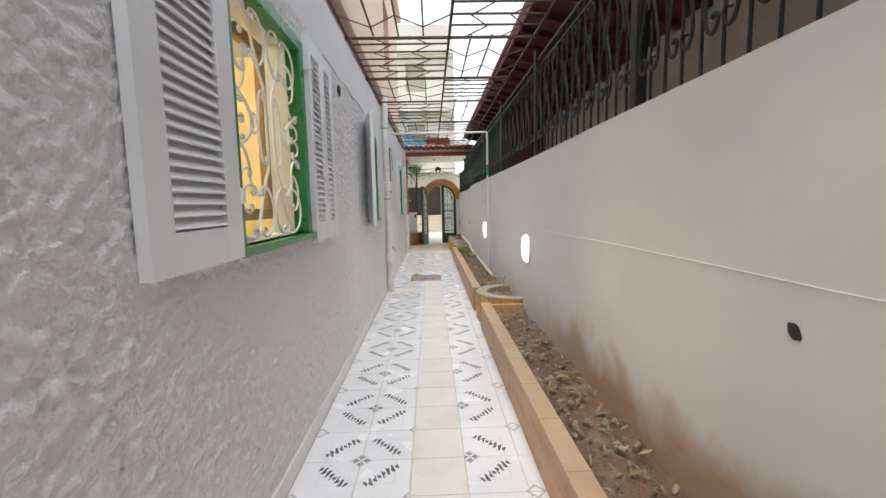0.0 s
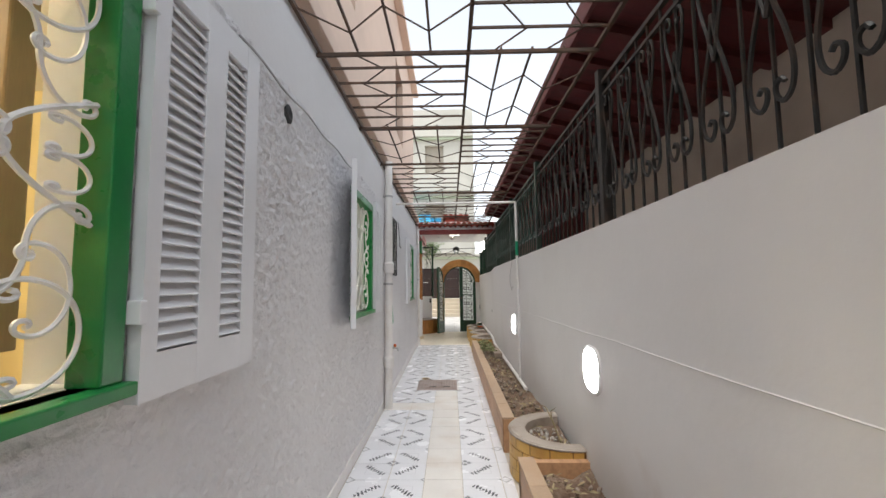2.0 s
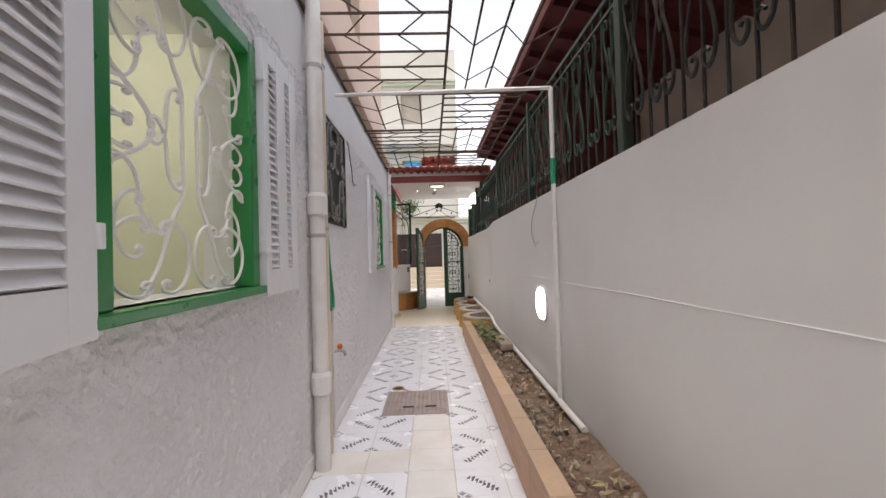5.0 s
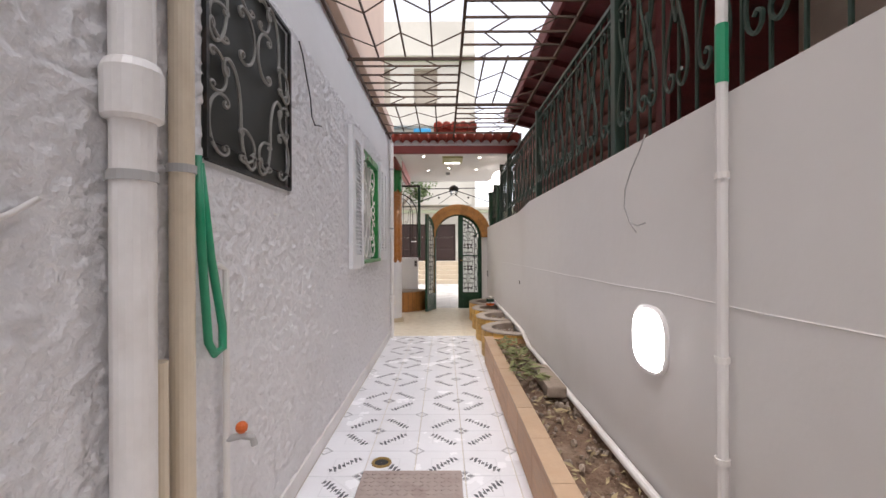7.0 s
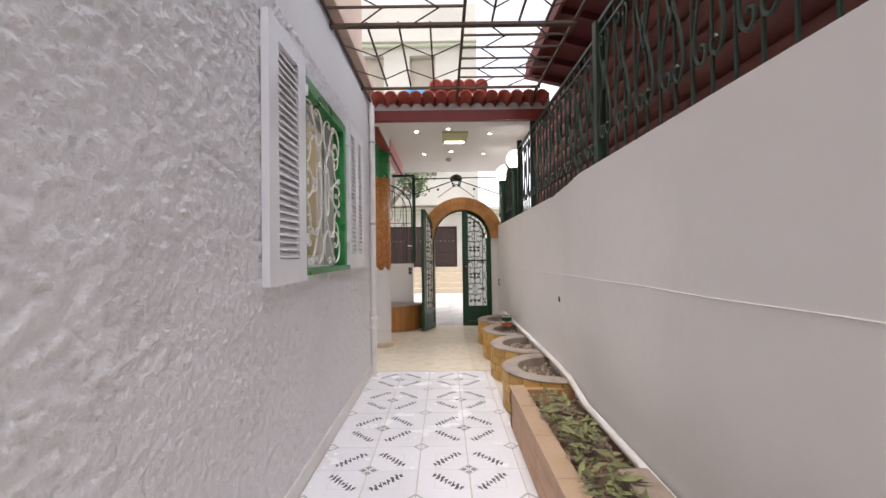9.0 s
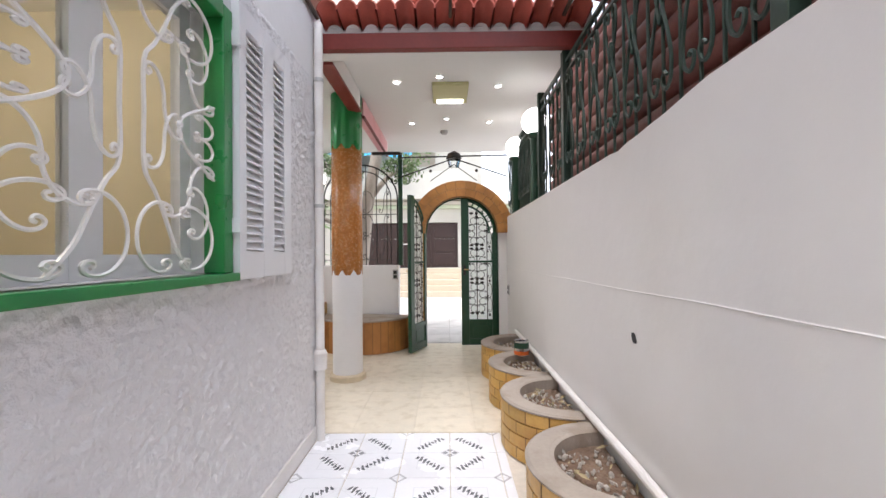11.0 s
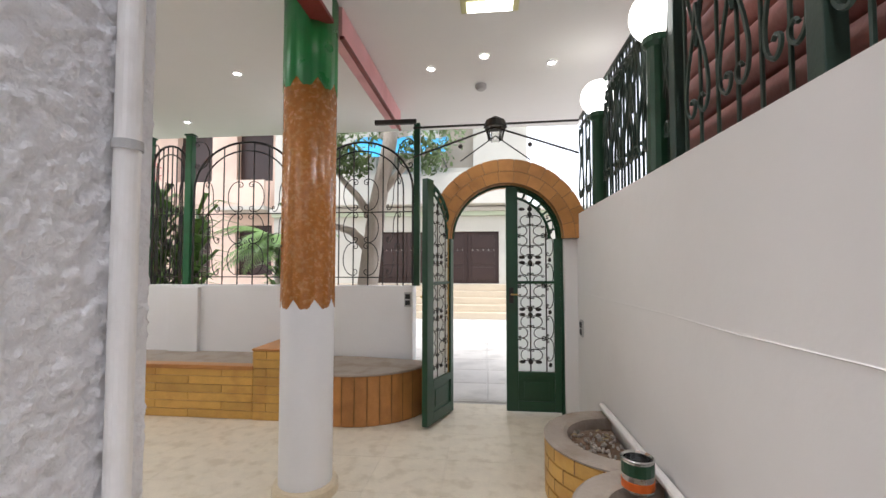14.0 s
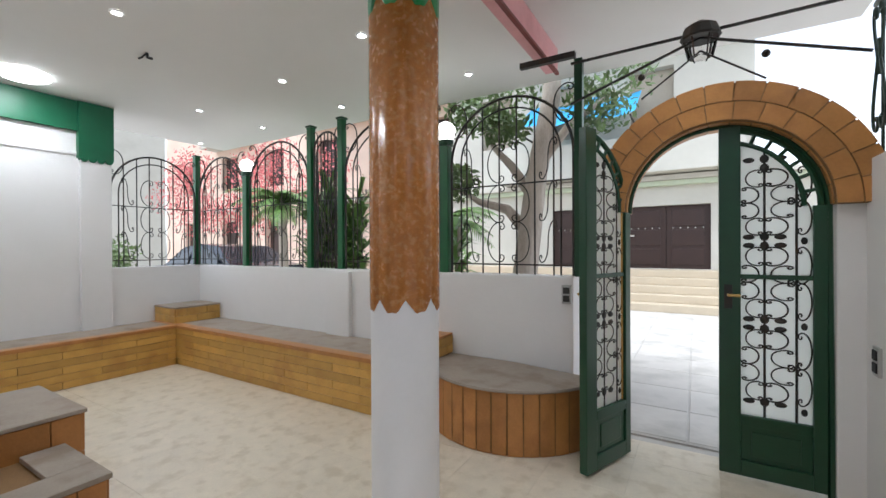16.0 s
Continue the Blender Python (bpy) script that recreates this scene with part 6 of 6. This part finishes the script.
blade_plant(-3.95, 15.8, 2.2, 90, "tall bright green plant with sword-like leaves")
blade_plant(-3.55, 15.9, 2.0, 90, "tall bright green plant with sword-like leaves")
blade_plant(-2.3, 16.2, 1.6, 45, "bushy green plant with sword-like leaves")
hb = thing("hedge", (-14.0, 17.0, -0.05), "dusty green shrubs by the street", "shrub")
bm = bmesh.new()
for k in range(10):
    leaves(bm, (-13.2 - k * 0.42, 17.0 + 0.3 * math.sin(k), 1.0 + 0.3 * math.sin(k * 2.1)), 0.55, 220, 0.07)
part("foliage", bm, M_LEAF, hb, kind="stuff")
part("stems", tube([(-14.0, 17.0, -0.05), (-14.1, 17.0, 0.9)], 0.05, 6), M_BARK, hb)
rb_ = thing("red_bougainvillea", (-10, 20, -0.05), "red flowering bougainvillea hanging over the street", "shrub")
bm = bmesh.new()
for k in range(16):
    leaves(bm, (-15.5 + k * 0.5, 19.5 + 0.5 * math.sin(k), 3.1 + 0.9 * math.sin(k * 1.7)), 0.75, 520, 0.045)
part("foliage", bm, M_REDLEAF, rb_, kind="stuff")
part("trunk", tube([(-11, 19.5, -0.05), (-11.1, 19.5, 1.5), (-11.4, 19.5, 3.2)], 0.1, 8, taper=0.04), M_BARK, rb_)

car = thing("parked_car", (-10.2, 18.2, -0.045), "dark parked car in the street", "car")
prof = [(-2.1, 0.3), (-2.15, 0.75), (-1.9, 0.92), (-1.15, 0.98), (-0.55, 1.42), (0.2, 1.5), (0.95, 1.44), (1.6, 1.05), (2.05, 0.98), (2.1, 0.6), (2.05, 0.3)]
cb = bmesh.new()
sides = [[cb.verts.new((-10.2 + px, 18.2 + sy * (0.82 if pz < 1.1 else 0.66), pz - 0.045)) for px, pz in prof] for sy in (-1, 1)]
cb.faces.new(sides[0])
cb.faces.new(sides[1][::-1])
for k in range(len(prof)):
    cb.faces.new((sides[0][k], sides[0][(k + 1) % len(prof)], sides[1][(k + 1) % len(prof)], sides[1][k]))
part("body", cb, M_CARPAINT, car)
for a, b in (((-0.95, -0.1)), ((0.0, 1.2))):
    gw = bmesh.new()
    pts = [(a, 1.02), (b, 1.02), (min(b, 0.95) - 0.02, 1.38), (max(a, -0.5) + 0.02, 1.38)]
    vs = [gw.verts.new((-10.2 + p, 18.2 - 0.83 + (0.0 if z < 1.1 else 0.145), z - 0.045)) for p, z in pts]
    vs2 = [gw.verts.new((-10.2 + p, 18.2 - 0.80 + (0.0 if z < 1.1 else 0.145), z - 0.045)) for p, z in pts]
    gw.faces.new(vs)
    gw.faces.new(vs2[::-1])
    for k in range(4):
        gw.faces.new((vs[k], vs[(k + 1) % 4], vs2[(k + 1) % 4], vs2[k]))
    part("window", gw, M_CARGLASS, car)
for px in (-1.35, 1.35):
    for sy in (-0.78, 0.78):
        tyre = part("tyre", tube([(-10.2 + px, 18.2 + sy - 0.1, 0.275), (-10.2 + px, 18.2 + sy + 0.1, 0.275)], 0.32, 18), M_RUBBER, car)
        part("rim", tube([(-10.2 + px, 18.2 + sy - 0.108, 0.275), (-10.2 + px, 18.2 + sy + 0.108, 0.275)], 0.19, 14), M_CHROME, tyre)

# ---------- floor pieces ----------
cover = thing("drain_cover", (-0.13, 7.92, 0), "dusty iron drain cover with a diamond pattern", "drain cover")
part("plate", box(-0.42, 0.16, 7.62, 8.24, -0.004, 0.006, bevel=0.003), M_COVER, cover)
rib = mesh_of("rib", box(-0.012, 0.012, -0.006, 0.006, 0.006, 0.009), M_COVER)
for i in range(14):
    for j in range(15):
        again("rib", rib, cover, (-0.26 + i * 0.04, -0.28 + j * 0.04, 0.0), rz=radians(45 if (i + j) % 2 else -45))
for x in (-0.2, 0.0):
    part("lifting_hole", box(x - 0.05, x + 0.05, 7.78, 7.81, 0.0062, 0.0105, bevel=0.001), M_DARK, cover)
fd = thing("floor_drain", (-0.33, 8.34, 0), "round brass floor drain", "floor drain")
part("ring", lathe([(0.045, 0.001), (0.062, 0.001), (0.06, 0.008), (0.046, 0.008), (0.042, 0.002)], -0.33, 8.34, 0, 20), M_BRASS, fd)
part("hole", lathe([(0.001, 0.002), (0.044, 0.002)], -0.33, 8.34, 0, 20), M_DARK, fd)

T_ME = {}


def tile_at(parent, x0, x1, y0, y1, material, gap=0.002, z=0.0):
    L, W = round(x1 - x0, 3), round(y1 - y0, 3)
    key = (L, W, material.name)
    if key not in T_ME:
        bm = bmesh.new()
        lo = [bm.verts.new(p) for p in ((-L / 2 + gap, -W / 2 + gap, -0.006), (L / 2 - gap, -W / 2 + gap, -0.006), (L / 2 - gap, W / 2 - gap, -0.006), (-L / 2 + gap, W / 2 - gap, -0.006))]
        hi = [bm.verts.new(p) for p in ((-L / 2 + gap * 2, -W / 2 + gap * 2, 0), (L / 2 - gap * 2, -W / 2 + gap * 2, 0), (L / 2 - gap * 2, W / 2 - gap * 2, 0), (-L / 2 + gap * 2, W / 2 - gap * 2, 0))]
        bm.faces.new(hi)
        for k in range(4):
            bm.faces.new((lo[k], lo[(k + 1) % 4], hi[(k + 1) % 4], hi[k]))
        T_ME[key] = mesh_of("tile", bm, material)
    loc = Vector(((x0 + x1) / 2, (y0 + y1) / 2, z + random.uniform(-0.0006, 0.0006)))
    again("tile", T_ME[key], parent, loc - Vector(parent.location))


fc, ft = bpy.data.objects["floor_corridor"], bpy.data.objects["floor_terrace"]
y = 8.79 - 0.6 * 16 + 0.3
yend = 12.1
rows = []
while y < yend - 0.02:
    y2 = min(y + 0.3, yend)
    strip = y < 7.5
    xs = [XL + 0.02, -0.42, -0.12, 0.18, 0.48, 0.54] if not strip else [XL + 0.02, -0.42, -0.14, 0.15, 0.45, 0.54]
    for a, b in zip(xs, xs[1:]):
        plain = strip and a > -0.2 and b < 0.2 or (6.55 < y < 6.95 and b < 0.0)
        tile_at(fc, a, b, y, y2, M_STRIP if plain else M_MOTIF)
    y = y2
y = 12.102
while y < 15.05:
    y2 = min(y + 0.45, 15.06)
    x = -5.48
    while x < 0.99:
        x2 = min(x + 0.45, 0.995)
        tile_at(ft, x, x2, y, y2, M_CREAM, 0.0005)
        x = x2
    y = y2
slabs = bpy.data.objects["road"]
for i in range(14):
    for j in range(10):
        tile_at(slabs, -4 + i * 0.6, -3.4 + i * 0.6, 15.32 + j * 0.62, 15.94 + j * 0.62, M_STREET, 0.006, -0.038)
